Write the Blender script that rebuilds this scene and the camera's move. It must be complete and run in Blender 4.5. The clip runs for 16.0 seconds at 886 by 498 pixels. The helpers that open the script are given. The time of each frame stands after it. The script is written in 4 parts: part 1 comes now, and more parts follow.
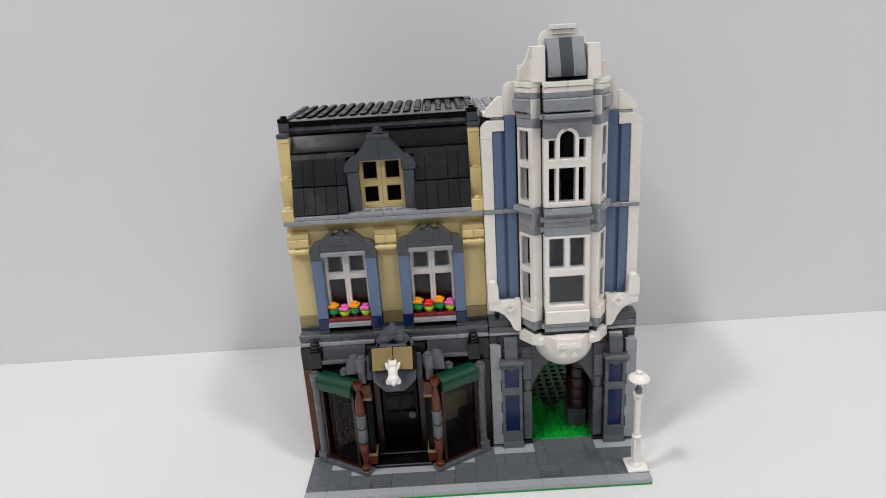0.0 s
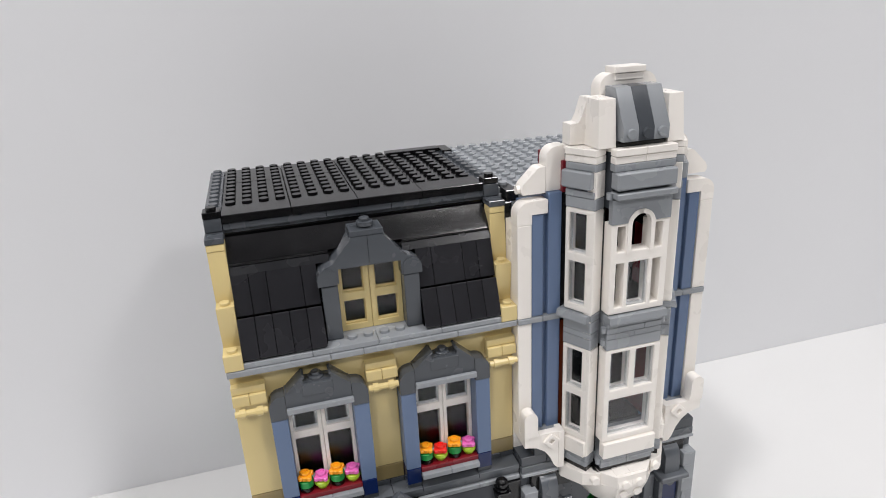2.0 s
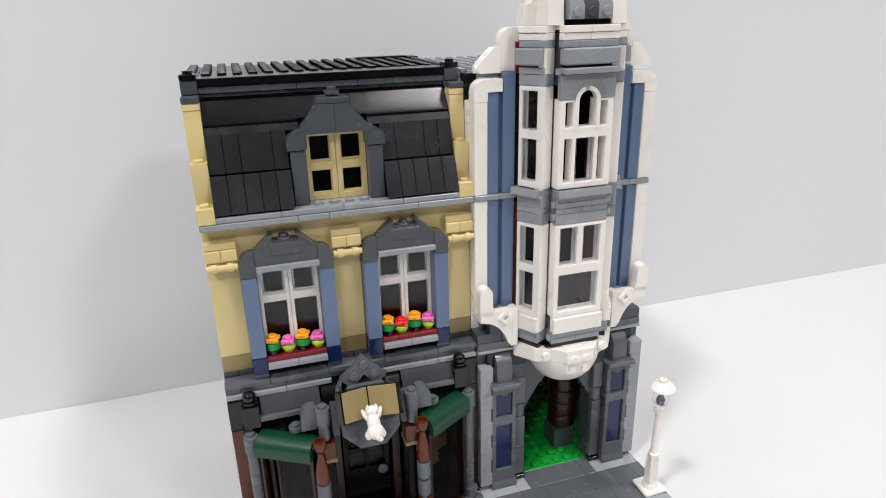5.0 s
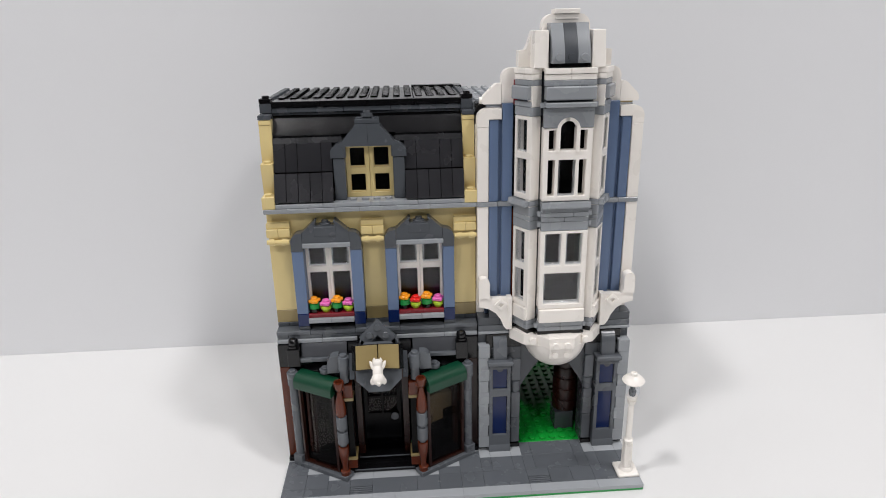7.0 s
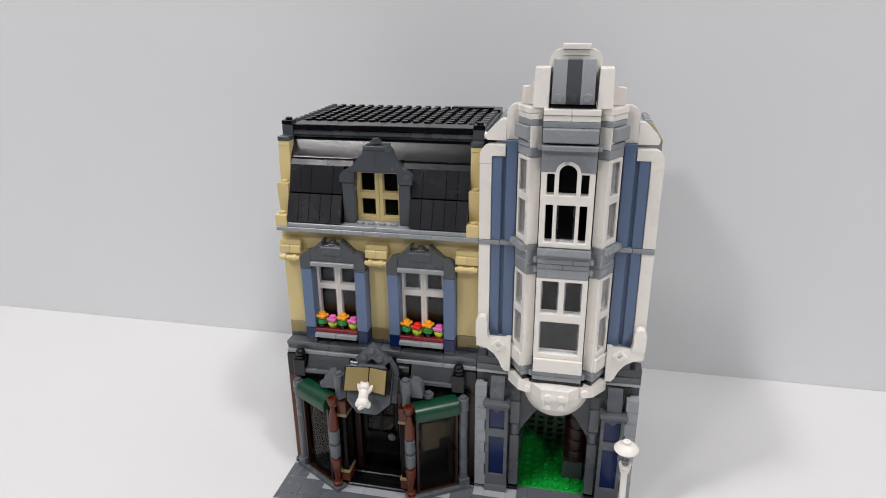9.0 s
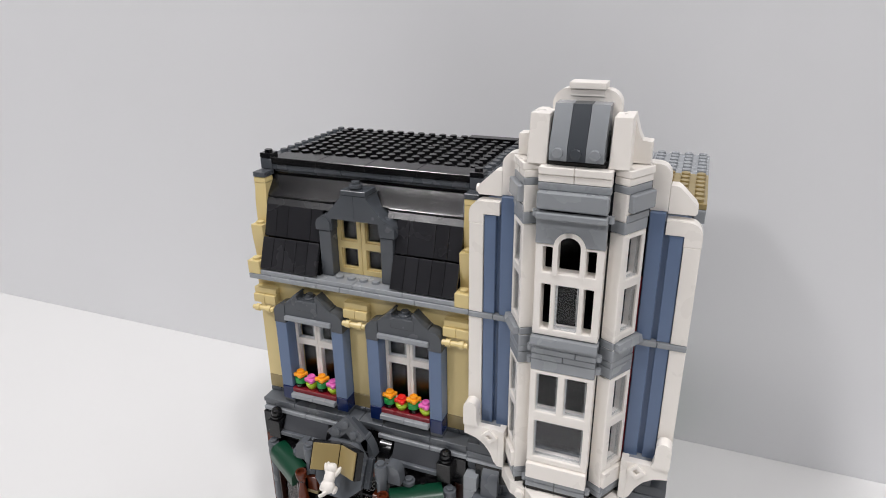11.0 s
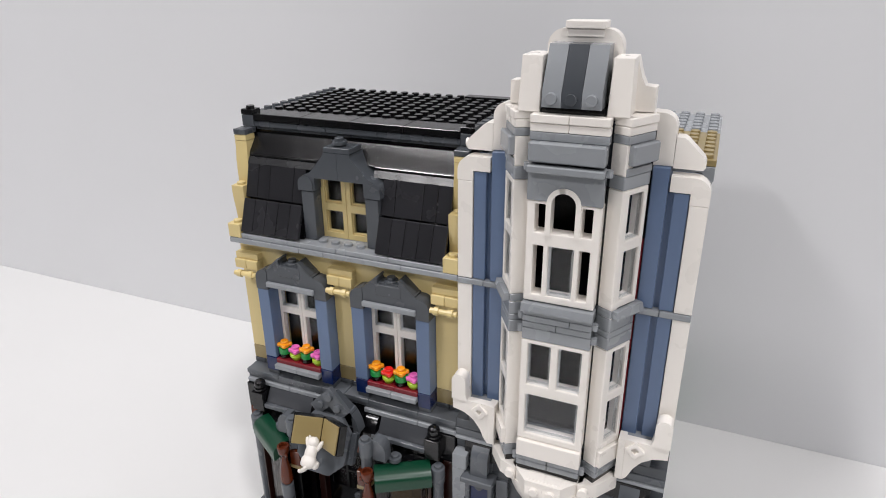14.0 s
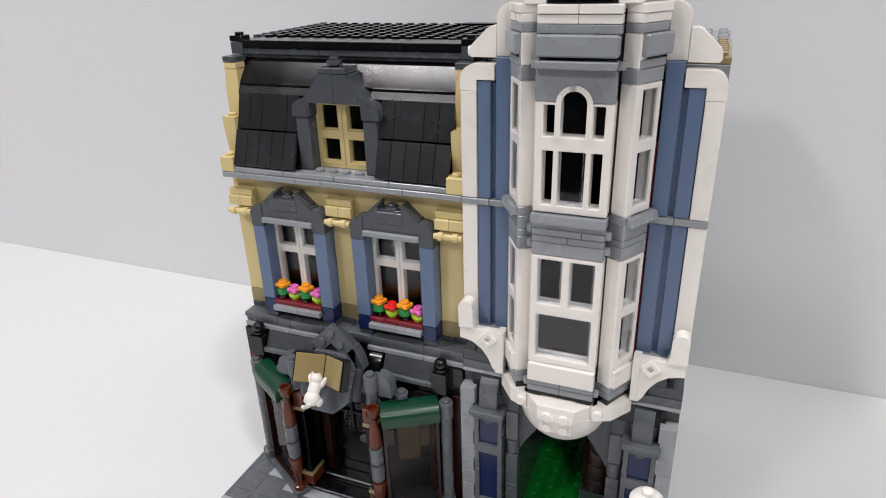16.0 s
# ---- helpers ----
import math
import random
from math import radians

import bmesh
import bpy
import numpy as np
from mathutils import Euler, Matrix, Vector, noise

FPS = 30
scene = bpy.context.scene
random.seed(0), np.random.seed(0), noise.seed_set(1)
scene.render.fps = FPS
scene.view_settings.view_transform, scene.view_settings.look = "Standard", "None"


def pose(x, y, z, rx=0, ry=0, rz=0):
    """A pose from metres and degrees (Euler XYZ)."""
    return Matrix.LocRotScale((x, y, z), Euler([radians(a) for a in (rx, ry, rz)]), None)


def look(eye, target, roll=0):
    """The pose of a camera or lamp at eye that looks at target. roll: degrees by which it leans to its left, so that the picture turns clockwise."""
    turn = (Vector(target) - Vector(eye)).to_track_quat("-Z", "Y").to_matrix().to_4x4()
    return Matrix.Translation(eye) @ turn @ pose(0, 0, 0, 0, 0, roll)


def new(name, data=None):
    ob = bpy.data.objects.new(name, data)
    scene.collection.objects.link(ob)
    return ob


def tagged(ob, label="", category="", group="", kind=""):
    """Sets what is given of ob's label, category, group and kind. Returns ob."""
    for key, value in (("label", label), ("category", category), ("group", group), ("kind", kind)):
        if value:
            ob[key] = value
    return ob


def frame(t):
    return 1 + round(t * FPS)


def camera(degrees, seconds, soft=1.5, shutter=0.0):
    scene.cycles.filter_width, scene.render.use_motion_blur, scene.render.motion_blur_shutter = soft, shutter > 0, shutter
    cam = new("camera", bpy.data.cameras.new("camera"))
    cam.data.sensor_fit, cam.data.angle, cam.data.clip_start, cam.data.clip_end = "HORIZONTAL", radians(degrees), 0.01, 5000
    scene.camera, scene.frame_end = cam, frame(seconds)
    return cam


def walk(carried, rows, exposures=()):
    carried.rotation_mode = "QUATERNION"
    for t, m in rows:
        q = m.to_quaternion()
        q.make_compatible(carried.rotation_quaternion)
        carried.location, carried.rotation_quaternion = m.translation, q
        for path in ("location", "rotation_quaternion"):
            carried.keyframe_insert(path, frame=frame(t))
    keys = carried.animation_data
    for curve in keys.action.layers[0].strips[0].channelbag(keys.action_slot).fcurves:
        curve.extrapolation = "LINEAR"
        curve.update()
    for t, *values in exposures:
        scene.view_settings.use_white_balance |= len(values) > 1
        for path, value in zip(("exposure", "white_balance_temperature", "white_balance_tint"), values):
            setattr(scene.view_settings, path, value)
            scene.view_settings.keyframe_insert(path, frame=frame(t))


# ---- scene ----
cam = camera(68.92, 16.0, soft=1.0)
PATH = [
    (0, (0.1147, -0.4454, 0.3287), (0.1088, 1.4467, -0.3194), -3.59),
    (0.5, (0.0907, -0.4088, 0.3372), (0.1812, 1.4730, -0.3341), -4.12),
    (1, (0.0567, -0.3687, 0.3473), (0.2937, 1.4954, -0.3377), -3.79),
    (1.5, (0.0336, -0.3083, 0.3553), (0.4473, 1.5209, -0.3396), -2.88),
    (2, (0.0302, -0.2760, 0.3579), (0.5266, 1.5250, -0.3561), -2.96),
    (2.5, (0.0283, -0.2775, 0.3571), (0.5958, 1.5069, -0.3455), -2.74),
    (3, (0.0305, -0.2914, 0.3528), (0.6330, 1.4888, -0.3314), -2.31),
    (3.5, (0.0322, -0.3016, 0.3354), (0.6323, 1.4834, -0.3383), -2.24),
    (4, (0.0320, -0.3071, 0.3225), (0.5964, 1.4835, -0.3666), -2.16),
    (4.5, (0.0287, -0.3108, 0.3069), (0.6043, 1.4759, -0.3832), -1.96),
    (5, (0.0235, -0.3230, 0.3000), (0.5867, 1.4666, -0.3929), -1.42),
    (5.2, (0.0175, -0.3393, 0.2926), (0.5899, 1.4684, -0.3436), -1.62),
    (7.5, (0.1258, -0.4264, 0.3336), (0.0839, 1.4563, -0.3401), -0.97),
    (8, (0.1500, -0.4243, 0.3472), (-0.0035, 1.4407, -0.3588), -0.75),
    (8.5, (0.1651, -0.4169, 0.3493), (-0.0922, 1.4375, -0.3545), -0.34),
    (9, (0.2057, -0.3968, 0.3460), (-0.1894, 1.4348, -0.3534), -0.52),
    (9.5, (0.2264, -0.3709, 0.3513), (-0.2822, 1.4313, -0.3512), -0.69),
    (11.8, (0.2500, -0.2685, 0.3652), (-0.4851, 1.4314, -0.3898), -0.06),
    (12, (0.2496, -0.2650, 0.3632), (-0.4924, 1.4328, -0.3898), 0.14),
    (12.5, (0.2523, -0.2631, 0.3640), (-0.4776, 1.4351, -0.3997), 0.51),
    (13, (0.2531, -0.2732, 0.3631), (-0.4712, 1.4270, -0.4015), 0.19),
    (13.5, (0.2567, -0.2710, 0.3529), (-0.4808, 1.4172, -0.4255), -0.51),
    (14, (0.2537, -0.2739, 0.3433), (-0.4712, 1.4184, -0.4380), -0.56),
    (14.5, (0.2529, -0.2741, 0.3342), (-0.4723, 1.4150, -0.4537), -1.09),
    (15, (0.2480, -0.2743, 0.3239), (-0.4722, 1.4104, -0.4781), -1.04),
    (15.5, (0.2471, -0.2771, 0.3147), (-0.4757, 1.4072, -0.4857), -1.26),
    (16, (0.2482, -0.2773, 0.3084), (-0.4499, 1.4087, -0.5102), -1.84),
]
walk(cam, [(t, look(eye, target, roll)) for t, eye, target, roll in PATH],
     [(0, -0.1, 6500, 10), (1, -0.06, 6500, 10), (2, 0.09, 6500, 10), (3, 0.19, 6500, 10), (4.5, 0.24, 6500, 10), (7.5, 0.0, 6500, 10), (9.5, -0.03, 6500, 10),
      (12, 0.07, 6500, 11), (12.5, 0.1, 6500, 11), (14, 0.06, 6500, 11), (16, 0.04, 6500, 11)])

# ---- light ----
world = bpy.data.worlds.new("world")
scene.world = world
world.use_nodes = True
world.node_tree.nodes["Background"].inputs[0].default_value = (0.9, 0.95, 1.0, 1)
world.node_tree.nodes["Background"].inputs[1].default_value = 0.0
scene.view_settings.exposure = 0.0


def ceiling_lamp(x, y, z, sx, sy, watts, aim):
    d = bpy.data.lights.new("ceiling_light", "AREA")
    d.shape, d.size, d.size_y, d.energy = "RECTANGLE", sx, sy, watts
    d.color = (1.0, 0.978, 0.984)
    o = new("ceiling_light", d)
    o.matrix_world = look((x, y, z), aim)
    return o


ceiling_lamp(-0.82, -0.62, 2.25, 0.26, 0.26, 19.5, (0.0, 0.0, 0.1))
ceiling_lamp(0.97, -0.62, 2.25, 0.26, 0.26, 17.0, (0.2, 0.0, 0.1))
ceiling_lamp(-1.2, -2.25, 2.28, 0.4, 0.3, 17.0, (0.13, 0.0, 0.1))
ceiling_lamp(1.45, -2.25, 2.28, 0.4, 0.3, 15.6, (0.13, 0.0, 0.1))

# ---- materials ----
MM = 0.001
TABLE = 3.2          # the table top, in mm
TOP = 8.0            # the pavement, in mm


def srgb(h):
    c = [int(h[i:i + 2], 16) / 255 for i in (0, 2, 4)]
    return tuple(v / 12.92 if v <= 0.04045 else ((v + 0.055) / 1.055) ** 2.4 for v in c)


def plastic(name, colour, rough=0.28, vary=0.10, bump=0.12, grain=900, depth=0.0001):
    m = bpy.data.materials.new(name)
    m.use_nodes = True
    n, l = m.node_tree.nodes, m.node_tree.links
    b = n["Principled BSDF"]
    c = srgb(colour)
    geo = n.new("ShaderNodeNewGeometry")
    info = n.new("ShaderNodeObjectInfo")
    big = n.new("ShaderNodeTexNoise")
    big.inputs["Scale"].default_value, big.inputs["Detail"].default_value = 60, 3
    fine = n.new("ShaderNodeTexNoise")
    fine.inputs["Scale"].default_value, fine.inputs["Detail"].default_value = grain, 2
    for t in (big, fine):
        l.new(geo.outputs["Position"], t.inputs["Vector"])
    # tone: piece by piece, and a little dust
    add = n.new("ShaderNodeMath")
    add.operation = "MULTIPLY_ADD"
    l.new(info.outputs["Random"], add.inputs[0])
    add.inputs[1].default_value, add.inputs[2].default_value = vary, 1 - vary / 2
    add2 = n.new("ShaderNodeMath")
    add2.operation = "MULTIPLY_ADD"
    l.new(big.outputs["Fac"], add2.inputs[0])
    add2.inputs[1].default_value = vary * 0.8
    l.new(add.outputs[0], add2.inputs[2])
    mul = n.new("ShaderNodeVectorMath")
    mul.operation = "SCALE"
    mul.inputs[0].default_value = c
    l.new(add2.outputs[0], mul.inputs["Scale"])
    l.new(mul.outputs[0], b.inputs["Base Color"])
    ro = n.new("ShaderNodeMath")
    ro.operation = "MULTIPLY_ADD"
    l.new(big.outputs["Fac"], ro.inputs[0])
    ro.inputs[1].default_value, ro.inputs[2].default_value = 0.22, rough - 0.11
    l.new(ro.outputs[0], b.inputs["Roughness"])
    bu = n.new("ShaderNodeBump")
    bu.inputs["Strength"].default_value, bu.inputs["Distance"].default_value = bump, depth
    l.new(fine.outputs["Fac"], bu.inputs["Height"])
    l.new(bu.outputs[0], b.inputs["Normal"])
    b.inputs["IOR"].default_value = 1.5
    return m


WHITE = plastic("white_plastic", "F2EDE6", 0.3, 0.05)
TAN = plastic("tan_plastic", "D8C48B", 0.32)
DTAN = plastic("dark_tan_plastic", "958459", 0.32)
SBLUE = plastic("sand_blue_plastic", "627594", 0.34, 0.08)
DBLUE = plastic("dark_blue_plastic", "0D2150", 0.15)
LGREY = plastic("light_grey_plastic", "92969A", 0.26)
PANEL = plastic("grained_grey_plastic", "46484C", 0.18, 0.25, 1.0, 1500, 0.00016)
DGREY = plastic("dark_grey_plastic", "4A4E53", 0.25, 0.12)
# Brighter copies of DGREY and LGREY; extra light low down put into colour.
DGREYLIT = plastic("lit_deep_grey_plastic", "5B5F64", 0.25, 0.12)
LGREYLIT = plastic("lit_pale_grey_plastic", "A0A4A8", 0.2, 0.06)
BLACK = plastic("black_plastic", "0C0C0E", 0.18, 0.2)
# Darkened copy of BLACK; its low IOR stands in for the dim doorway.
DOORBLACK = plastic("dimmed_black_plastic", "030304", 0.12, 0.2)
DOORBLACK.node_tree.nodes["Principled BSDF"].inputs["IOR"].default_value = 1.22
SLATE = plastic("black_slope_plastic", "262629", 0.25, 0.3, 0.5, 1500, 0.00008)
GRAIN = plastic("grained_slope_plastic", "101012", 0.16, 0.2, 1.0, 1500, 0.0001)
DARKTILE = plastic("dark_tile_plastic", "1D1E21", 0.26)
# Brown deepened to stand in for shade on trunk, jambs and east pier.
TRUNK = plastic("shaded_brown_plastic", "2A110A", 0.3)
BROWN = plastic("reddish_brown_plastic", "582511", 0.22)
DRED = plastic("dark_red_plastic", "7A1622", 0.3)
RED = plastic("red_plastic", "E0241C", 0.3)
ORANGE = plastic("bright_orange_plastic", "F8A21C", 0.3)
PINK = plastic("pink_plastic", "E26CB8", 0.3)
LIME = plastic("lime_plastic", "A9CB34", 0.3)
GREEN = plastic("green_plastic", "12883C", 0.3)
DGREEN = plastic("dark_green_plastic", "0A3D29", 0.32)
GRASS = plastic("bright_green_plastic", "109834", 0.3)


def glass(name, tint=(0.97, 0.98, 1.0), gloss=0.04, edge=1.0):
    """Thin clear plastic: see-through, with a mirror gloss that grows towards grazing angles."""
    m = bpy.data.materials.new(name)
    m.use_nodes = True
    n, l = m.node_tree.nodes, m.node_tree.links
    n.remove(n["Principled BSDF"])
    clear, mirror, mix = n.new("ShaderNodeBsdfTransparent"), n.new("ShaderNodeBsdfGlossy"), n.new("ShaderNodeMixShader")
    clear.inputs["Color"].default_value = (*tint, 1)
    mirror.inputs["Roughness"].default_value = 0.02
    mirror.inputs["Color"].default_value = (1, 1, 1, 1)
    facing = n.new("ShaderNodeLayerWeight")
    facing.inputs["Blend"].default_value = 0.5
    power, weight = n.new("ShaderNodeMath"), n.new("ShaderNodeMath")
    power.operation, weight.operation = "POWER", "MULTIPLY_ADD"
    l.new(facing.outputs["Facing"], power.inputs[0])
    power.inputs[1].default_value = 5.0
    l.new(power.outputs[0], weight.inputs[0])
    weight.inputs[1].default_value, weight.inputs[2].default_value = edge - gloss, gloss
    l.new(weight.outputs[0], mix.inputs["Fac"])
    l.new(clear.outputs[0], mix.inputs[1])
    l.new(mirror.outputs[0], mix.inputs[2])
    l.new(mix.outputs[0], n["Material Output"].inputs["Surface"])
    return m


GLASS = glass("clear_plastic")
THINGLASS = glass("thin_clear_plastic", (0.97, 0.98, 1.0), 0.022)
RIM = glass("clear_rim_plastic", (0.86, 0.88, 0.9), 0.16)
# clear shop panes; the tint stands in for the dim interior
DIMGLASS = glass("shade_tinted_glass", (0.6, 0.57, 0.56), 0.016, 0.4)
SMOKE = glass("smoky_plastic", (0.4, 0.3, 0.22), 0.04)


def painted(name, colour, rough, grain, scale):
    m = bpy.data.materials.new(name)
    m.use_nodes = True
    n, l = m.node_tree.nodes, m.node_tree.links
    b = n["Principled BSDF"]
    c = srgb(colour)
    geo = n.new("ShaderNodeNewGeometry")
    a = n.new("ShaderNodeTexNoise")
    a.inputs["Scale"].default_value, a.inputs["Detail"].default_value = scale, 6
    f = n.new("ShaderNodeTexNoise")
    f.inputs["Scale"].default_value, f.inputs["Detail"].default_value = scale * 60, 3
    for t in (a, f):
        l.new(geo.outputs["Position"], t.inputs["Vector"])
    ramp = n.new("ShaderNodeValToRGB")
    ramp.color_ramp.elements[0].color = (*[v * (1 - grain) for v in c], 1)
    ramp.color_ramp.elements[1].color = (*c, 1)
    ramp.color_ramp.elements[0].position, ramp.color_ramp.elements[1].position = 0.3, 0.7
    l.new(a.outputs["Fac"], ramp.inputs[0])
    l.new(ramp.outputs[0], b.inputs["Base Color"])
    b.inputs["Roughness"].default_value = rough
    bu = n.new("ShaderNodeBump")
    bu.inputs["Strength"].default_value, bu.inputs["Distance"].default_value = 0.05, 0.0005
    l.new(f.outputs["Fac"], bu.inputs["Height"])
    l.new(bu.outputs[0], b.inputs["Normal"])
    return m


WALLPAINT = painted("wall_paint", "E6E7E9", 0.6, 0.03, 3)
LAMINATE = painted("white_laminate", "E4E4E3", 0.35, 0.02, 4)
# Unseen room: greys set for bounce light; south wall and floor darkened for reflections.
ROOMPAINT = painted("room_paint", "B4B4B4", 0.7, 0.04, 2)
DIMPAINT = painted("dimmed_room_paint", "5A5A5C", 0.7, 0.04, 2)
FLOORING = painted("grey_flooring", "4C4B4A", 0.6, 0.1, 2)

# ---- mesh helpers (all in mm) ----


def box(bm, x0, x1, y0, y1, z0, z1, c=0.28):
    """A box with narrow chamfers."""
    lo, hi = (x0, y0, z0), (x1, y1, z1)
    c = min(c, 0.3 * min(hi[i] - lo[i] for i in range(3)))
    v = {}
    for k in range(8):
        s = [(k >> i) & 1 for i in range(3)]
        for a in range(3):
            p = [(hi[i] if s[i] else lo[i]) + (0 if i == a else (-c if s[i] else c)) for i in range(3)]
            v[k, a] = bm.verts.new(p)
    fs = []
    for a in range(3):
        b1, b2 = (a + 1) % 3, (a + 2) % 3
        for s in (0, 1):
            ks = [s << a | i << b1 | j << b2 for i, j in ((0, 0), (1, 0), (1, 1), (0, 1))]
            f = [v[k, a] for k in ks]
            fs.append(bm.faces.new(f if s else f[::-1]))
    for a in range(3):
        b1, b2 = (a + 1) % 3, (a + 2) % 3
        for i in (0, 1):
            for j in (0, 1):
                k0 = i << b1 | j << b2
                k1 = k0 | 1 << a
                f = [v[k0, b1], v[k1, b1], v[k1, b2], v[k0, b2]]
                fs.append(bm.faces.new(f if i == j else f[::-1]))
    for k in range(8):
        f = [v[k, 0], v[k, 1], v[k, 2]]
        fs.append(bm.faces.new(f if bin(k).count("1") % 2 else f[::-1]))
    return fs


def prism(bm, poly, axis, a0, a1):
    """A polygon, extruded along an axis. poly: (y, z) for x, (x, z) for y, (x, y) for z."""
    def at(p, a):
        return {"x": (a, *p), "y": (p[0], a, p[1]), "z": (*p, a)}[axis]
    v0, v1 = [bm.verts.new(at(p, a0)) for p in poly], [bm.verts.new(at(p, a1)) for p in poly]
    fs = [bm.faces.new(v0), bm.faces.new(v1)]
    for i in range(len(poly)):
        j = (i + 1) % len(poly)
        fs.append(bm.faces.new((v0[i], v0[j], v1[j], v1[i])))
    bmesh.ops.recalc_face_normals(bm, faces=fs)


def lathe(bm, x, y, rings, n=16, axis="z", z=0.0):
    """Rings of (height, radius) turned round an axis through (x, y), or through (x, z) for axis y, (y, z) for axis x."""
    loops = []
    for h, r in rings:
        ring = []
        for i in range(n):
            a = 2 * math.pi * i / n
            u, w = r * math.cos(a), r * math.sin(a)
            ring.append(bm.verts.new({"z": (x + u, y + w, z + h), "y": (x + u, h, y + w), "x": (h, x + u, y + w)}[axis]))
        loops.append(ring)
    fs = [bm.faces.new(loops[0]), bm.faces.new(loops[-1])]
    for a, b in zip(loops, loops[1:]):
        for i in range(n):
            j = (i + 1) % n
            fs.append(bm.faces.new((a[i], a[j], b[j], b[i])))
    bmesh.ops.recalc_face_normals(bm, faces=fs)


def stud(bm, x, y, z, n=12):
    lathe(bm, x, y, ((-0.3, 2.4), (1.5, 2.4), (1.7, 2.2)), n, z=z)


def ball(bm, c, r, m=None, n=14):
    t = Matrix.Translation(c) @ (m or Matrix()) @ Matrix.Diagonal((*r, 1))
    bmesh.ops.create_uvsphere(bm, u_segments=n, v_segments=n // 2 + 2, radius=1, matrix=t)


def arc(cx, cz, r, a0, a1, n=6, rz=None):
    """Points on an arc, in degrees."""
    return [(cx + r * math.cos(radians(a0 + (a1 - a0) * i / n)), cz + (rz or r) * math.sin(radians(a0 + (a1 - a0) * i / n))) for i in range(n + 1)]


def lattice(bm, xs, zs, holes, y0, y1, c=0.22):
    """A connected frame: the grid of xs and zs less the cells (column, row) in holes, with chamfered edges."""
    v = {}

    def at(i, j, k):
        if (i, j, k) not in v:
            v[i, j, k] = bm.verts.new((xs[i], (y0, y1)[k], zs[j]))
        return v[i, j, k]
    nx, nz = len(xs) - 1, len(zs) - 1
    solid = {(i, j) for i in range(nx) for j in range(nz)} - set(holes)
    fs = []
    for i, j in sorted(solid):
        fs.append(bm.faces.new([at(i, j, 0), at(i + 1, j, 0), at(i + 1, j + 1, 0), at(i, j + 1, 0)]))
        fs.append(bm.faces.new([at(i, j, 1), at(i, j + 1, 1), at(i + 1, j + 1, 1), at(i + 1, j, 1)]))
        for (di, dj), (a, b) in {(-1, 0): ((i, j + 1), (i, j)), (1, 0): ((i + 1, j), (i + 1, j + 1)), (0, -1): ((i, j), (i + 1, j)), (0, 1): ((i + 1, j + 1), (i, j + 1))}.items():
            if (i + di, j + dj) not in solid:
                fs.append(bm.faces.new([at(*a, 0), at(*a, 1), at(*b, 1), at(*b, 0)]))
    bmesh.ops.recalc_face_normals(bm, faces=fs)
    sharp = [e for e in bm.edges if len(e.link_faces) == 2 and e.calc_face_angle() > 1.0]
    bmesh.ops.bevel(bm, geom=sharp, offset=c, segments=1, affect="EDGES", profile=0.5)


def frustum(bm, low, z0, high, z1):
    """A block with its own rectangle (x0, x1, y0, y1) at the bottom and at the top."""
    v = [bm.verts.new((x, y, z)) for (x0, x1, y0, y1), z in ((low, z0), (high, z1)) for x, y in ((x0, y0), (x1, y0), (x1, y1), (x0, y1))]
    fs = [bm.faces.new(v[:4]), bm.faces.new(v[4:])]
    fs += [bm.faces.new((v[i], v[(i + 1) % 4], v[4 + (i + 1) % 4], v[4 + i])) for i in range(4)]
    bmesh.ops.recalc_face_normals(bm, faces=fs)
    bmesh.ops.bevel(bm, geom=list({e for f in fs for e in f.edges}), offset=0.25, segments=1, affect="EDGES", profile=0.5)


def flip(poly):
    return [(400 - a, b) for a, b in poly]


def mesh_of(name, bm, material, angle=32):
    me = bpy.data.meshes.new(name)
    bmesh.ops.scale(bm, vec=(MM, MM, MM), verts=bm.verts)
    for f in bm.faces:
        f.smooth = True
    bm.to_mesh(me)
    bm.free()
    me.set_sharp_from_angle(angle=radians(angle))
    me.materials.append(material)
    return me


BASE = {}


def thing(name, x, y, z, label, category, group=""):
    """An Empty at the thing's base, in mm."""
    ob = new(name)
    ob.empty_display_size = 0.01
    ob.location = (x * MM, y * MM, z * MM)
    BASE[ob.name] = ob.location.copy()
    return tagged(ob, label, category, group)


def part(name, bm, material, parent, label="", m=None, angle=32):
    """Links a bmesh as one mesh under a thing (its mm are then the world's) or under a part."""
    ob = new(name, mesh_of(name, bm, material, angle))
    ob.parent = parent
    shift = Matrix.Translation(-BASE[parent.name]) if parent.name in BASE else Matrix()
    if m:
        m = m.copy()
        m.translation = m.translation * MM
    ob.matrix_basis = shift @ (m or Matrix())
    return tagged(ob, label)


def solo(name, bm, material, label, category, kind="", at=(0, 0, 0), group=""):
    """A thing of one mesh, with its origin at its base."""
    bmesh.ops.translate(bm, vec=[-v for v in at], verts=bm.verts)
    ob = new(name, mesh_of(name, bm, material))
    ob.location = [v * MM for v in at]
    return tagged(ob, label, category, group, kind)


CACHE = {}


